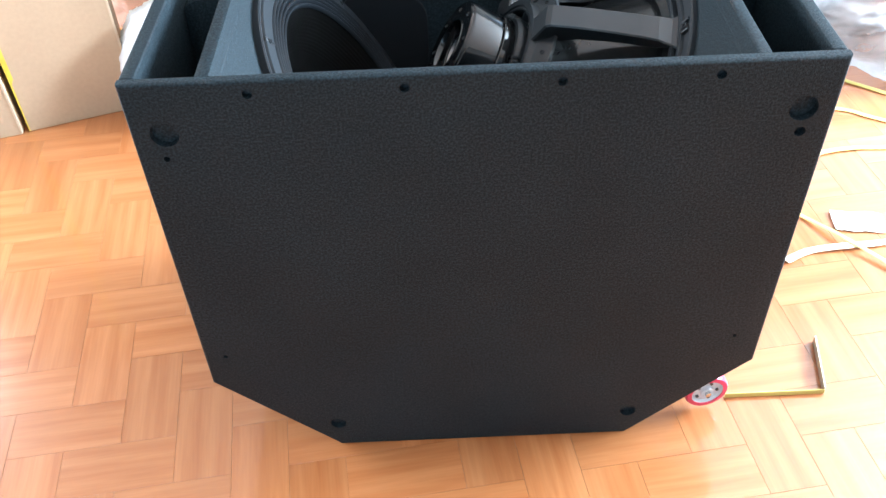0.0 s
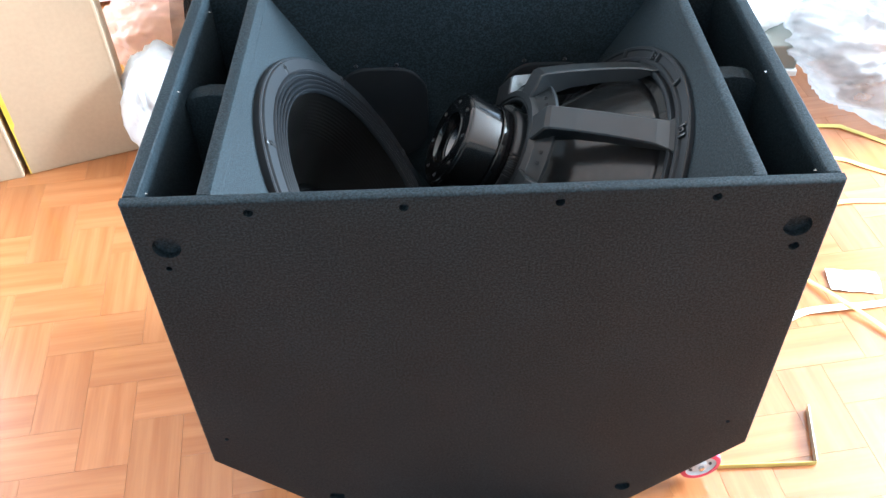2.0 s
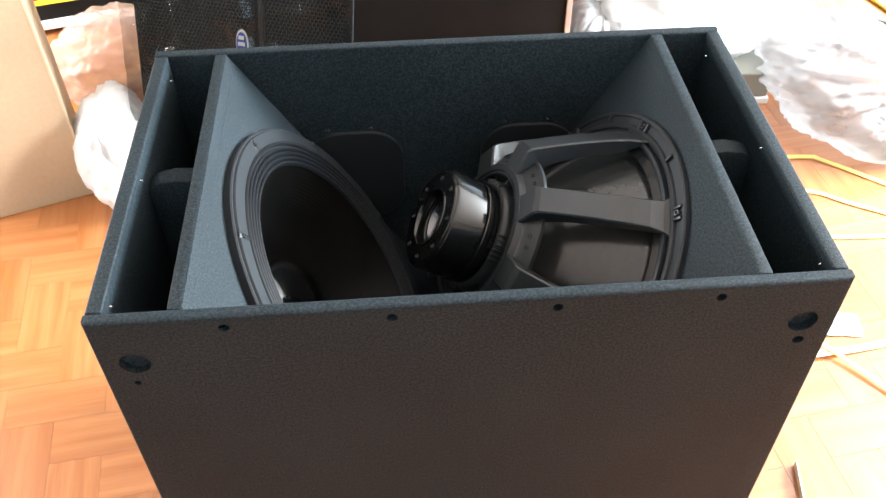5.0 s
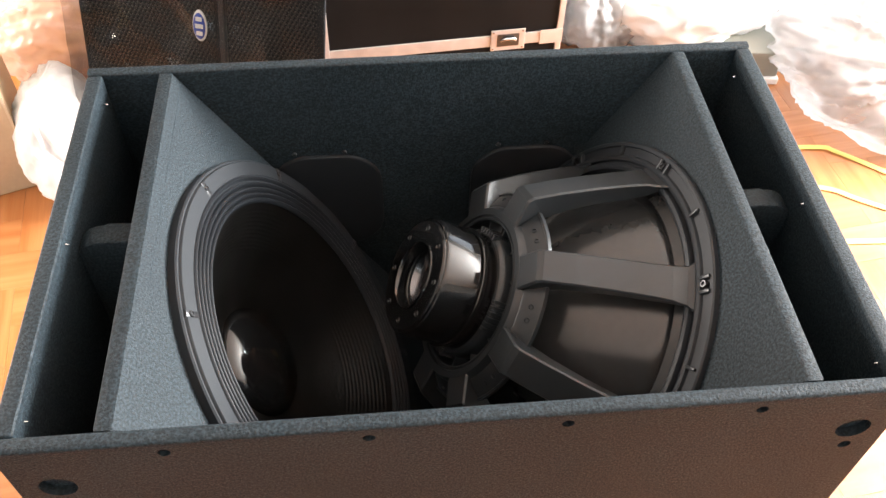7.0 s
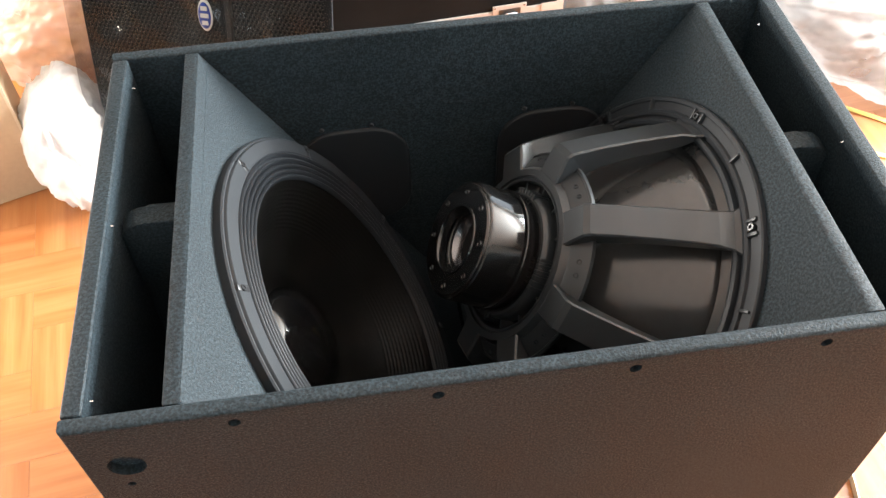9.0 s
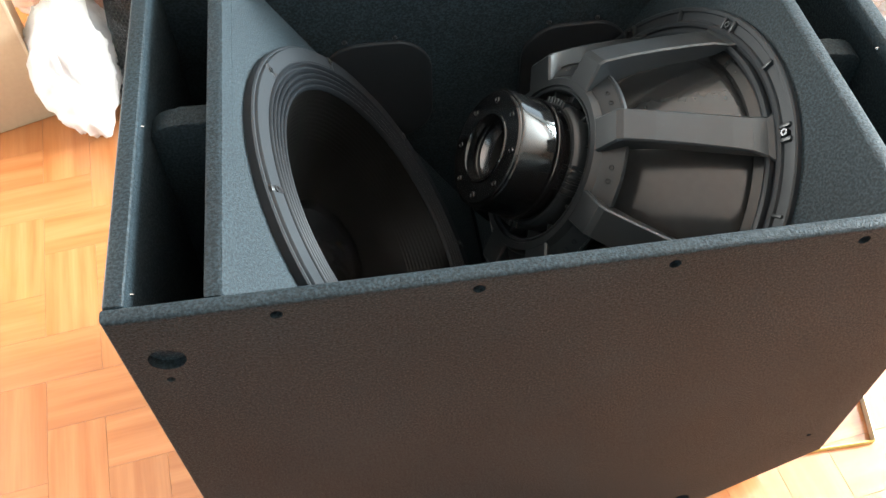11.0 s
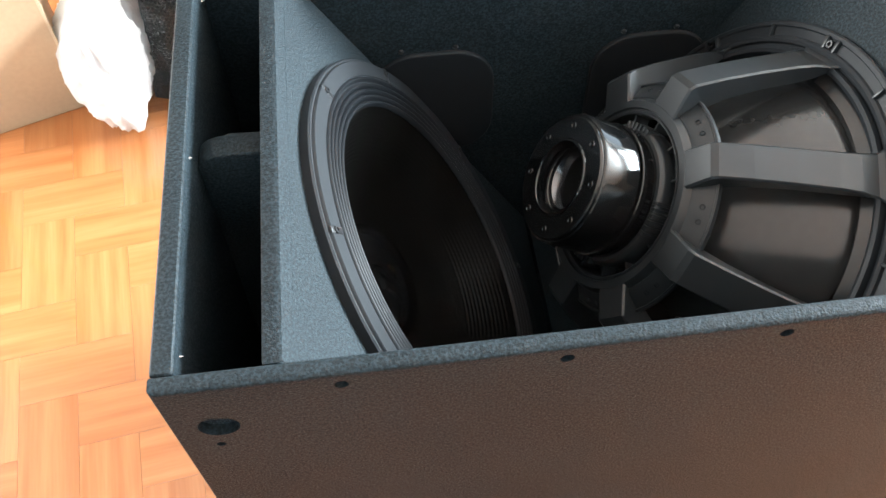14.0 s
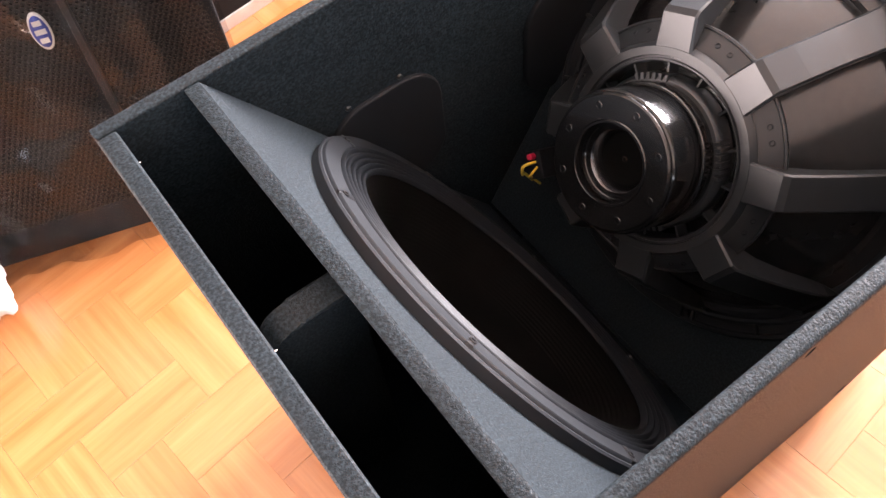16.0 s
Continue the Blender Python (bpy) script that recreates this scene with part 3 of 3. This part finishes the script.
for g in range(4):
    for j in range(6):
        a = math.radians(20 + g * 90 + j * 5)
        sub("comb_tooth", box_bm(0.082, 0.0895, -0.0022, 0.0022, 0.166, 0.1885, 0.0008), GREY_CAST, rear_driver, pose(0, 0, 0, 0, 0, math.degrees(a)), smooth=False)
sub("magnet", lathe_bm([(0.07, 0.15), (0.078, 0.165), (0.0805, 0.19), (0.0815, 0.206), (0.0805, 0.2075), (0.0765, 0.2085), (0.0765, 0.2105), (0.079, 0.2115), (0.079, 0.2555), (0.0782, 0.259), (0.0765, 0.2605), (0.0755, 0.2605), (0.075, 0.2625), (0.073, 0.264), (0.0475, 0.264), (0.0465, 0.2655), (0.044, 0.2655), (0.043, 0.264), (0.0425, 0.2485), (0.0415, 0.2475), (0.0352, 0.2472), (0.0348, 0.245)], 128), GLOSS, rear_driver, label="gloss black round magnet housing")
sub("vent_bore", lathe_bm([(0.0351, 0.2474), (0.0344, 0.2468), (0.0292, 0.2345), (0.0288, 0.232)], 96), BORE, rear_driver, label="dark machined bore")
sub("vent_floor", lathe_bm([(0.0295, 0.2335), (0.02, 0.233), (0.003, 0.233), (0.002, 0.2338), (0, 0.2338)], 64), CONE, rear_driver)
for x, y, a in ring_of(8, 0.0625):
    sub("magnet_bolt", lathe_bm([(0.0046, 0.0), (0.004, 0.0007), (0.003, 0.0007), (0.0026, -0.0001), (0, -0.0001)], 16), GLOSS, rear_driver, pose(x, y, 0.2642), "socket screw")
rear_cone = [(0.2285, 0.004), (0.214, 0.012), (0.206, 0.006)] + [(0.204 - s * 0.116, 0.012 + 0.115 * s + 0.012 * math.sin(math.pi * s)) for s in (i / 24 for i in range(25))] + [(0.088, 0.155), (0.07, 0.156)]
sub("cone", lathe_bm(rear_cone, 128), REAR_CONE, rear_driver)
# terminals with short leads on the rim's lower side
terminal = sub("terminal_block", box_bm(-0.014, 0.014, -0.02, 0.02, 0.0, 0.05, 0.003), VOID, rear_driver, pose(-0.182, 0.176, 0.045, 0, 0, 135), smooth=False)
sub("terminal_post", lathe_bm([(0, 0.014), (0.0045, 0.014), (0.005, 0.004), (0.005, 0)], 16), RED, rear_driver, pose(-0.172, 0.184, 0.09), "red terminal post")
sub("lead_wire", tube_bm([(-0.176, 0.176, 0.095), (-0.184, 0.18, 0.112), (-0.198, 0.178, 0.108), (-0.204, 0.184, 0.094), (-0.212, 0.176, 0.08)], 0.0022), YELLOW, rear_driver, label="yellow lead wire")
sub("lead_wire", tube_bm([(-0.18, 0.17, 0.095), (-0.192, 0.168, 0.104), (-0.2, 0.17, 0.094), (-0.21, 0.164, 0.076)], 0.0018), YELLOW, rear_driver, label="yellow lead wire")

# ---- things round the cabinet ----
def carton(place, w, d, h, yaw, label, lean=0.0):
    c = thing("carton", label, "box", pose(*place, lean, 0, yaw), "cartons by the wall")
    bm = box_bm(-w, 0, 0, d, 0, h, 0.004, 2)
    for v in bm.verts:
        v.co += Vector((0, 0.004, 0)) * noise.noise(v.co * 9)
    sub("carton_body", bm, CARDBOARD, c, smooth=False)
    sub("tape_strip", box_bm(-w - 0.001, -w + 0.012, -0.001, 0.02, 0.002, h), YELLOW, c, label="yellow edge tape", smooth=False)
    sub("edge_board", box_bm(-0.004, 0.0015, -0.0015, 0.03, 0.004, h), CARD_EDGE, c, label="pale torn edge", smooth=False)
    return c


carton((-0.885, 1.15, 0), 0.295, 0.3, 0.85, 19, "tall plain cardboard carton with yellow edge tape")
carton((-1.178, 1.04, 0), 0.4, 0.3, 0.85, 15, "tall plain cardboard carton behind another one")

tagged(part("plastic_bag", sack_bm((0.19, 0.31, 0.29), 3, 0.1, 0.035, pleat=0.06, gather=(-0.2, -0.3, 1), ears=(((0.25, -1, -0.5), 0.28), ((0.5, 0.3, 0.9), 0.2))), BAG_WHITE, None, "", True, pose(-0.808, 1.195, 0, 0, 0, 10)), "small crumpled white plastic bag on parquet", "bag", "plastic bags on the floor")
tagged(part("plastic_wrap", sack_bm((0.42, 0.3, 0.31), 5, 0.1, 0.05, pleat=0.09, gather=(0.7, -0.5, 0.5), ears=(((0.7, 0, 0.8), 0.2),)), BAG_BROWN, None, "", True, pose(-0.82, 1.56, 0)), "heap of clear crumpled wrapping film", "plastic wrap", "plastic bags on the floor")

# low shelf with a leaning sign
shelf = thing("low_shelf", "low dark shelf with a white front edge", "shelf", pose(-1.5, 1.885, -0.062, 0, 0, 14))
sub("shelf_board", box_bm(0, 0.75, 0, 0.35, 0.085, 0.11, 0.002), WHITE, shelf, smooth=False)
for x in (0.0, 0.72):
    sub("shelf_leg", box_bm(x, x + 0.03, 0.02, 0.33, 0.062, 0.085), LAMINATE, shelf, smooth=False)
sub("shelf_back", box_bm(0, 0.75, 0.33, 0.35, 0.062, 0.085), LAMINATE, shelf, smooth=False)
sign = thing("sign_board", "yellow and black sign board with red writing", "sign", pose(-1.475, 1.91, 0.048, -6, 0, 14))
sub("sign_base", box_bm(0, 0.7, 0, 0.012, 0, 0.3, 0.001), LAMINATE, sign, smooth=False)
sub("sign_field", box_bm(0.01, 0.69, -0.002, 0.0, 0.052, 0.29), SIGN_YELLOW, sign, smooth=False)
x = 0.05
for w in (0.03, 0.03, 0.012, 0.03, 0.03, 0.03, 0.03, 0.012, 0.03, 0.03, 0.03):
    sub("writing_bar", box_bm(x, x + w, -0.0035, -0.002, 0.07, 0.135), SIGN_RED, sign, smooth=False)
    x += w + 0.014

# wrapped speaker with a sloping front
GRILLE_MESH = material("perforated_grille", (0.0065, 0.0063, 0.0062), 0.34, scale=8, vary=0.2)
SL = 0.29
speaker = thing("wrapped_speaker", "black grilled speaker wrapped in clear plastic film", "speaker", pose(-0.735, 1.155, 0, 0, 0, -19))


def slab(x0, x1, z0, z1, lift, thick, mat, name, label="", bevel=0.0):
    """A plate on the sloping front, lifted off it."""
    bm = box_bm(x0, x1, -lift - thick, -lift, z0, z1, bevel)
    for v in bm.verts:
        v.co.y += SL * v.co.z
    return sub(name, bm, mat, speaker, label=label, smooth=False)


bm = box_bm(0, 0.56, 0, 0.34, 0, 0.8, 0.004)
for v in bm.verts:
    if v.co.y < 0.1:
        v.co.y += SL * v.co.z
    else:
        v.co.x = 0.1 + (v.co.x * 0.58)
sub("speaker_body", bm, VOID, speaker, smooth=False)


def mesh_plate(x0, x1, z0, z1, pitch=0.0098, hole=0.74):
    """A grille of hexagonal holes on the sloping front."""
    bm = bmesh.new()
    step = pitch * 0.866
    ang = [math.pi / 6 + k * math.pi / 3 for k in range(6)]
    for j in range(int((z1 - z0 - pitch) / step) + 1):
        for i in range(int((x1 - x0 - pitch * 1.5) / pitch) + 1):
            cx, cz = x0 + pitch * (0.5 + i + 0.5 * (j % 2)), z0 + pitch * 0.6 + step * j
            loops = []
            for rad, lift in ((1.0, 0.009), (hole, 0.009), (hole, 0.006)):
                q = pitch / math.sqrt(3) * rad
                loops.append([bm.verts.new((cx + q * math.cos(a), SL * (cz + q * math.sin(a)) - lift, cz + q * math.sin(a))) for a in ang])
            for a, b in zip(loops, loops[1:]):
                for k in range(6):
                    bm.faces.new((a[k], a[(k + 1) % 6], b[(k + 1) % 6], b[k]))
    return sub("grille", bm, GRILLE_MESH, speaker, label="perforated steel grille", smooth=False)


mesh_plate(0.012, 0.33, 0.075, 0.785)
mesh_plate(0.345, 0.55, 0.075, 0.785)
slab(0.331, 0.344, 0.075, 0.785, 0.001, 0.012, BLACK, "grille_bar", "", 0.002)
badge = lathe_bm([(0, 0.004), (0.9, 0.004), (1, 0.002), (1, 0)], 40)
bm2 = lathe_bm([(0, 0.0055), (0.82, 0.0055), (0.84, 0.004)], 40)
bp = pose(0.287, SL * 0.425 - 0.009, 0.425, 90 - math.degrees(math.atan(SL)), 0, 0) @ Matrix.Diagonal((0.016, 0.034, 1, 1))
sub("badge_rim", badge, WHITE, speaker, bp, "white oval badge rim")
sub("badge_field", bm2, BLUE, speaker, bp, "blue oval badge")
for z, w in ((0.0155, 0.007), (0.0, 0.009), (-0.0155, 0.007)):
    sub("badge_mark", box_bm(-w, w, z - 0.0045, z + 0.0045, 0.0055, 0.0065, 0.0002), WHITE, speaker, pose(0.287, SL * 0.425 - 0.009, 0.425, 90 - math.degrees(math.atan(SL)), 0, 0), "white badge mark", False)
# loose film over the speaker's front
bm = bmesh.new()
grid = [[bm.verts.new((0.584 * i / 60 - 0.012, 0, 0.8 * j / 60)) for i in range(61)] for j in range(61)]
for j in range(60):
    for i in range(60):
        bm.faces.new((grid[j][i], grid[j][i + 1], grid[j + 1][i + 1], grid[j + 1][i]))
for v in bm.verts:
    q = Vector((v.co.x * 5, 0, v.co.z * 5))
    v.co.y = SL * v.co.z - 0.03 - 0.012 * (1 - 2 * abs(noise.noise(q))) - 0.008 * (1 - 2 * abs(noise.noise(q * 2.7))) - 0.004 * noise.noise(q * 7)
FILM = film_material("thin_clear_film", (0.016, 0.0155, 0.0155), 0.58, 0.13, 0.03)
film_ob = sub("wrap_film", bm, FILM, speaker, label="loose clear wrapping film")
film_ob.visible_shadow = False

# flight case
case = thing("flight_case", "black laminate flight case with aluminium edges and latch", "case", pose(-0.19, 1.39, 0, 0, 0, 5))
sub("case_body", box_bm(0, 0.62, 0.004, 0.45, 0.003, 0.62), LAMINATE, case, smooth=False)
sub("edge_bottom", box_bm(0, 0.62, 0, 0.03, 0, 0.034, 0.002), ALUMINIUM, case, label="aluminium edge", smooth=False)
sub("edge_joint", box_bm(0.016, 0.604, 0, 0.006, 0.142, 0.175, 0.0015), ALUMINIUM, case, label="aluminium joint strip", smooth=False)
for x in (0, 0.604):
    sub("edge_upright", box_bm(x, x + 0.016, -0.001, 0.03, 0.034, 0.62, 0.002), ALUMINIUM, case, label="aluminium edge", smooth=False)
latch = sub("latch_plate", box_bm(0.43, 0.52, -0.003, 0.0, 0.13, 0.192, 0.0012), ALUMINIUM, case, label="latch plate", smooth=False)
sub("latch_dish", box_bm(0.446, 0.504, -0.0045, -0.003, 0.143, 0.18, 0.0006), DARK_STEEL, latch, label="latch dish", smooth=False)
sub("latch_bow", tube_bm([(0.455, -0.006, 0.162), (0.465, -0.009, 0.168), (0.485, -0.009, 0.168), (0.495, -0.006, 0.162)], 0.004), STEEL, latch, label="steel latch wing")
for x, z in ((0.436, 0.136), (0.514, 0.136), (0.436, 0.186), (0.514, 0.186), (0.575, 0.15), (0.595, 0.15), (0.575, 0.167), (0.595, 0.167)):
    sub("rivet", lathe_bm([(0, 0.002), (0.0025, 0.0015), (0.0032, 0)], 10), STEEL, case, pose(x, -0.003 if x < 0.55 else 0.0, z, 90), "steel rivet")
sub("corner_plate", box_bm(0.56, 0.6205, -0.0022, 0.0, 0.138, 0.18, 0.0008), ALUMINIUM, case, label="riveted corner plate", smooth=False)

# bags and boxes near the window
tagged(part("plastic_bag", sack_bm((0.5, 0.5, 0.3), 11, 0.1, 0.035, pleat=0.07, gather=(0.6, 0.2, 0.8), ears=(((0.5, -0.6, 0.2), 0.15),)), BAG_WHITE, None, "", True, pose(0.82, 1.72, 0, 0, 0, -20)), "large crumpled white plastic bag on parquet", "bag", "plastic bags on the floor")
tagged(part("plastic_bag", sack_bm((0.34, 0.34, 0.16), 12, 0.12, 0.05, pleat=0.08, gather=(-0.5, -0.5, 0.7), ears=(((0.2, 0.8, 0.6), 0.5),)), BAG_GREY, None, "", True, pose(1.14, 1.68, 0, 0, 0, 10)), "crumpled white plastic bag beside a clear one", "bag", "plastic bags on the floor")
tagged(part("plastic_bag", sack_bm((0.46, 0.52, 0.25), 14, 0.1, 0.03, pleat=0.12, gather=(0.35, -0.75, 0.6), ears=(((-0.1, -1, -0.55), 0.3),)), BAG_CLEAR, None, "", True, pose(1.23, 1.37, 0, 0, 0, 12)), "milky clear crumpled plastic bag on parquet", "bag", "plastic bags on the floor")
tagged(part("plastic_bag", sack_bm((0.26, 0.3, 0.2), 17, 0.16, 0.05, pleat=0.06), BAG_CLEAR, None, "", True, pose(0.58, 1.66, 0, 0, 0, -10)), "milky clear plastic bag beside the flight case", "bag", "plastic bags on the floor")
gbox = thing("grey_box", "small grey-green plastic box under white bags", "box", pose(0.93, 1.48, 0, 0, 0, -4))
sub("box_tray", box_bm(-0.13, 0.11, -0.07, 0.08, 0.02, 0.1, 0.006), GREY_BOX, gbox, smooth=False)
sub("box_foot", box_bm(-0.135, 0.115, -0.078, 0.085, 0, 0.02, 0.003), WHITE, gbox, label="white base", smooth=False)
trolley = thing("equipment_trolley", "black equipment case on rubber wheels", "trolley", pose(0.98, 1.99, 0, 0, 0, -6))
sub("trolley_case", box_bm(-0.45, 0.42, 0, 0.4, 0.06, 0.5, 0.01), LAMINATE, trolley, smooth=False)
sub("trolley_rail", box_bm(-0.43, 0.4, -0.006, 0, 0.09, 0.1, 0.002), DARK_STEEL, trolley, smooth=False)
for x in (-0.36, 0.36):
    wheel_m = pose(x, 0.02, 0.05, 90, 0, 0)
    tw = sub("trolley_wheel", lathe_bm([(0.02, -0.016), (0.045, -0.016), (0.05, -0.01), (0.05, 0.01), (0.045, 0.016), (0.02, 0.016)], 40, True), VOID, trolley, wheel_m, "black rubber wheel")
    sub("wheel_hub", lathe_bm([(0, -0.017), (0.008, -0.017), (0.01, -0.011), (0.03, -0.01), (0.031, 0.01), (0.01, 0.011), (0.008, 0.019), (0, 0.019)], 32), DARK_STEEL, tw, None, "grey wheel hub")
tagged(part("black_cable_bag", sack_bm((0.4, 0.13, 0.08), 21, 0.2, 0.12), VOID, None, "", True, pose(1.43, 1.69, 0, 0, 0, -35)), "small crumpled black bag on parquet", "bag")
tagged(part("black_pouch", sack_bm((0.14, 0.12, 0.08), 23, 0.2, 0.12), VOID, None, "", True, pose(1.45, 1.26, 0, 0, 0, 10)), "small shiny black pouch on parquet", "bag")
tagged(part("orange_cable", tube_bm([(1.58, 2.4, 0.006), (1.56, 2.15, 0.006), (1.6, 1.95, 0.006), (1.66, 1.8, 0.006), (1.8, 1.7, 0.006)], 0.006), YELLOW, None, "", True), "yellow cable lying on parquet", "cable")

# packing straps on the floor
def strap(points, mat, label, width=0.009, flat=0.12):
    return tagged(part("packing_strap", tube_bm(points, width, 8, flat), mat, None, "", True), label, "strap", "packing straps on the floor")


strap([(0.70, 0.425, 0.006), (0.76, 0.455, 0.004), (0.84, 0.462, 0.009), (0.945, 0.474, 0.004), (1.25, 0.52, 0.003), (1.7, 0.56, 0.003)], STRAP_PALE, "pale cream plastic strap lying on parquet")
strap([(0.70, 0.68, 0.003), (0.786, 0.571, 0.004), (0.84, 0.497, 0.012), (0.914, 0.402, 0.01), (1.0, 0.28, 0.003), (1.12, 0.13, 0.003)], OLIVE, "olive yellow plastic strap lying on parquet", 0.006)
strap([(0.86, 0.79, 0.003), (0.924, 0.812, 0.004), (1.0, 0.822, 0.004), (1.082, 0.82, 0.003), (1.5, 0.8, 0.003)], OLIVE, "olive yellow plastic strap lying on parquet", 0.008)
strap([(0.9, 1.02, 0.003), (1.033, 0.993, 0.003), (1.127, 0.933, 0.003), (1.5, 0.72, 0.003)], OLIVE, "olive yellow plastic strap lying on parquet", 0.008)
strap([(0.93, 1.115, 0.003), (0.968, 1.141, 0.003), (1.072, 1.137, 0.004), (1.1, 1.12, 0.004), (1.205, 1.035, 0.003), (1.45, 0.82, 0.003)], OLIVE, "olive yellow plastic strap lying on parquet", 0.008)
lbar = thing("bent_strap", "olive yellow strap bent upright into a corner", "strap", group="packing straps on the floor")
part("strap_run", box_bm(0.47, 0.66, 0.068, 0.0705, 0.0, 0.012, 0.0008), OLIVE, lbar)
bm = box_bm(0, 0.13, 0, 0.0025, 0, 0.018, 0.0008)
part("strap_turn", bm, STRAP_PALE, lbar, "pale upright strap end", m=pose(0.66, 0.069, 0, 0, 0, 79))
bm = bmesh.new()
sheet = []
for j in range(13):
    row = []
    for i in range(19):
        x, y = -0.058 + 0.116 * i / 18, -0.034 + 0.068 * j / 12
        edge = 1 + 0.09 * noise.noise(Vector((x * 30, y * 30, 4)))
        q = Vector((x * 22, y * 22, 1))
        row.append(bm.verts.new((x * edge, y * edge, 0.0015 + 0.007 * abs(noise.noise(q)) + 0.004 * abs(noise.noise(q * 2.5)))))
    sheet.append(row)
for p, q in zip(sheet, sheet[1:]):
    for i in range(18):
        bm.faces.new((p[i], p[i + 1], q[i + 1], q[i]))
thick = bmesh.ops.extrude_face_region(bm, geom=list(bm.faces))
for v in thick["geom"]:
    if isinstance(v, bmesh.types.BMVert):
        v.co.z -= 0.0007
paper = tagged(part("paper_label", bm, WHITE, None, "", True, pose(0.905, 0.545, 0.0005, 0, 0, -8)), "crumpled white paper label on parquet", "paper")
for x, w in ((-0.03, 0.012), (0.0, 0.008), (0.022, 0.01)):
    sub("print_bar", box_bm(x - w / 2, x + w / 2, -0.012, 0.006, 0.004, 0.0058, 0.0006), FADED, paper, label="faded red print", smooth=False)

# ---- parquet ----
PW = 0.1035
PROT = radians(7.3)
PORG = Vector((-0.957, 0.613, 0))


def plank_verts(flip):
    g, L, W, b = 0.0002, PW, PW / 2, 0.00025
    out = []
    for z, k in ((-0.003, 0), (-b, 0), (0, b)):
        for sx, sy in ((-1, -1), (1, -1), (1, 1), (-1, 1)):
            out.append((sx * (L - g - k), sy * (W - g - k), z))
    return [(-y, x, z) for x, y, z in out] if flip else out


PF = [(0, 1, 5, 4), (1, 2, 6, 5), (2, 3, 7, 6), (3, 0, 4, 7), (4, 5, 9, 8), (5, 6, 10, 9), (6, 7, 11, 10), (7, 4, 8, 11), (8, 9, 10, 11)]


def plank_mesh(name, places):
    """places: (x, y, turned); one mesh with all of them, its uv running along each plank."""
    v, f, uv = [], [], []
    for x, y, flip in places:
        base = len(v)
        vs = plank_verts(flip)
        v += [(x + a, y + b, c) for a, b, c in vs]
        f += [tuple(base + i for i in q) for q in PF]
        for q in PF:
            for i in q:
                a, b, _ = vs[i]
                uv += [b if flip else a, -a if flip else b]
    me = bpy.data.meshes.new(name)
    me.from_pydata(v, [], f)
    layer = me.uv_layers.new(name="UVMap")
    layer.data.foreach_set("uv", uv)
    me.materials.append(WOOD)
    return me


near, far = [], []
for n in range(-60, 60):
    for q in range(-40, 40):
        r = -n + 4 * q
        for cx, cy, flip in ((n + 0.5, r + 1, True), (n, r - 0.5, False)):
            p = PORG + Matrix.Rotation(PROT, 3, "Z") @ Vector((cx * PW, cy * PW, 0))
            if RX0 + 0.1 < p.x < RX1 - 0.1 and RY0 + 0.1 < p.y < RY1 - 0.1:
                left_patch = -1.3 < p.x < -0.3 and -0.35 < p.y < 1.35
                right_patch = 0.3 < p.x < 1.3 and -0.35 < p.y < 1.25
                (near if left_patch or right_patch or (-0.4 < p.x < 0.4 and -0.35 < p.y < 0.1) else far).append((p.x, p.y, cx, cy, flip))
shared = {fl: plank_mesh("plank", [(0, 0, fl)]) for fl in (True, False)}
for x, y, cx, cy, flip in near[:300]:
    o = new("plank", shared[flip])
    o.parent = floor
    o.matrix_basis = pose(x, y, 0, 0, 0, math.degrees(PROT))
rest = new("planks", plank_mesh("planks", [(cx * PW, cy * PW, flip) for x, y, cx, cy, flip in near[300:] + far]))
rest.parent = floor
rest.matrix_basis = Matrix.Translation(PORG) @ Matrix.Rotation(PROT, 4, "Z")
tagged(rest, kind="stuff")
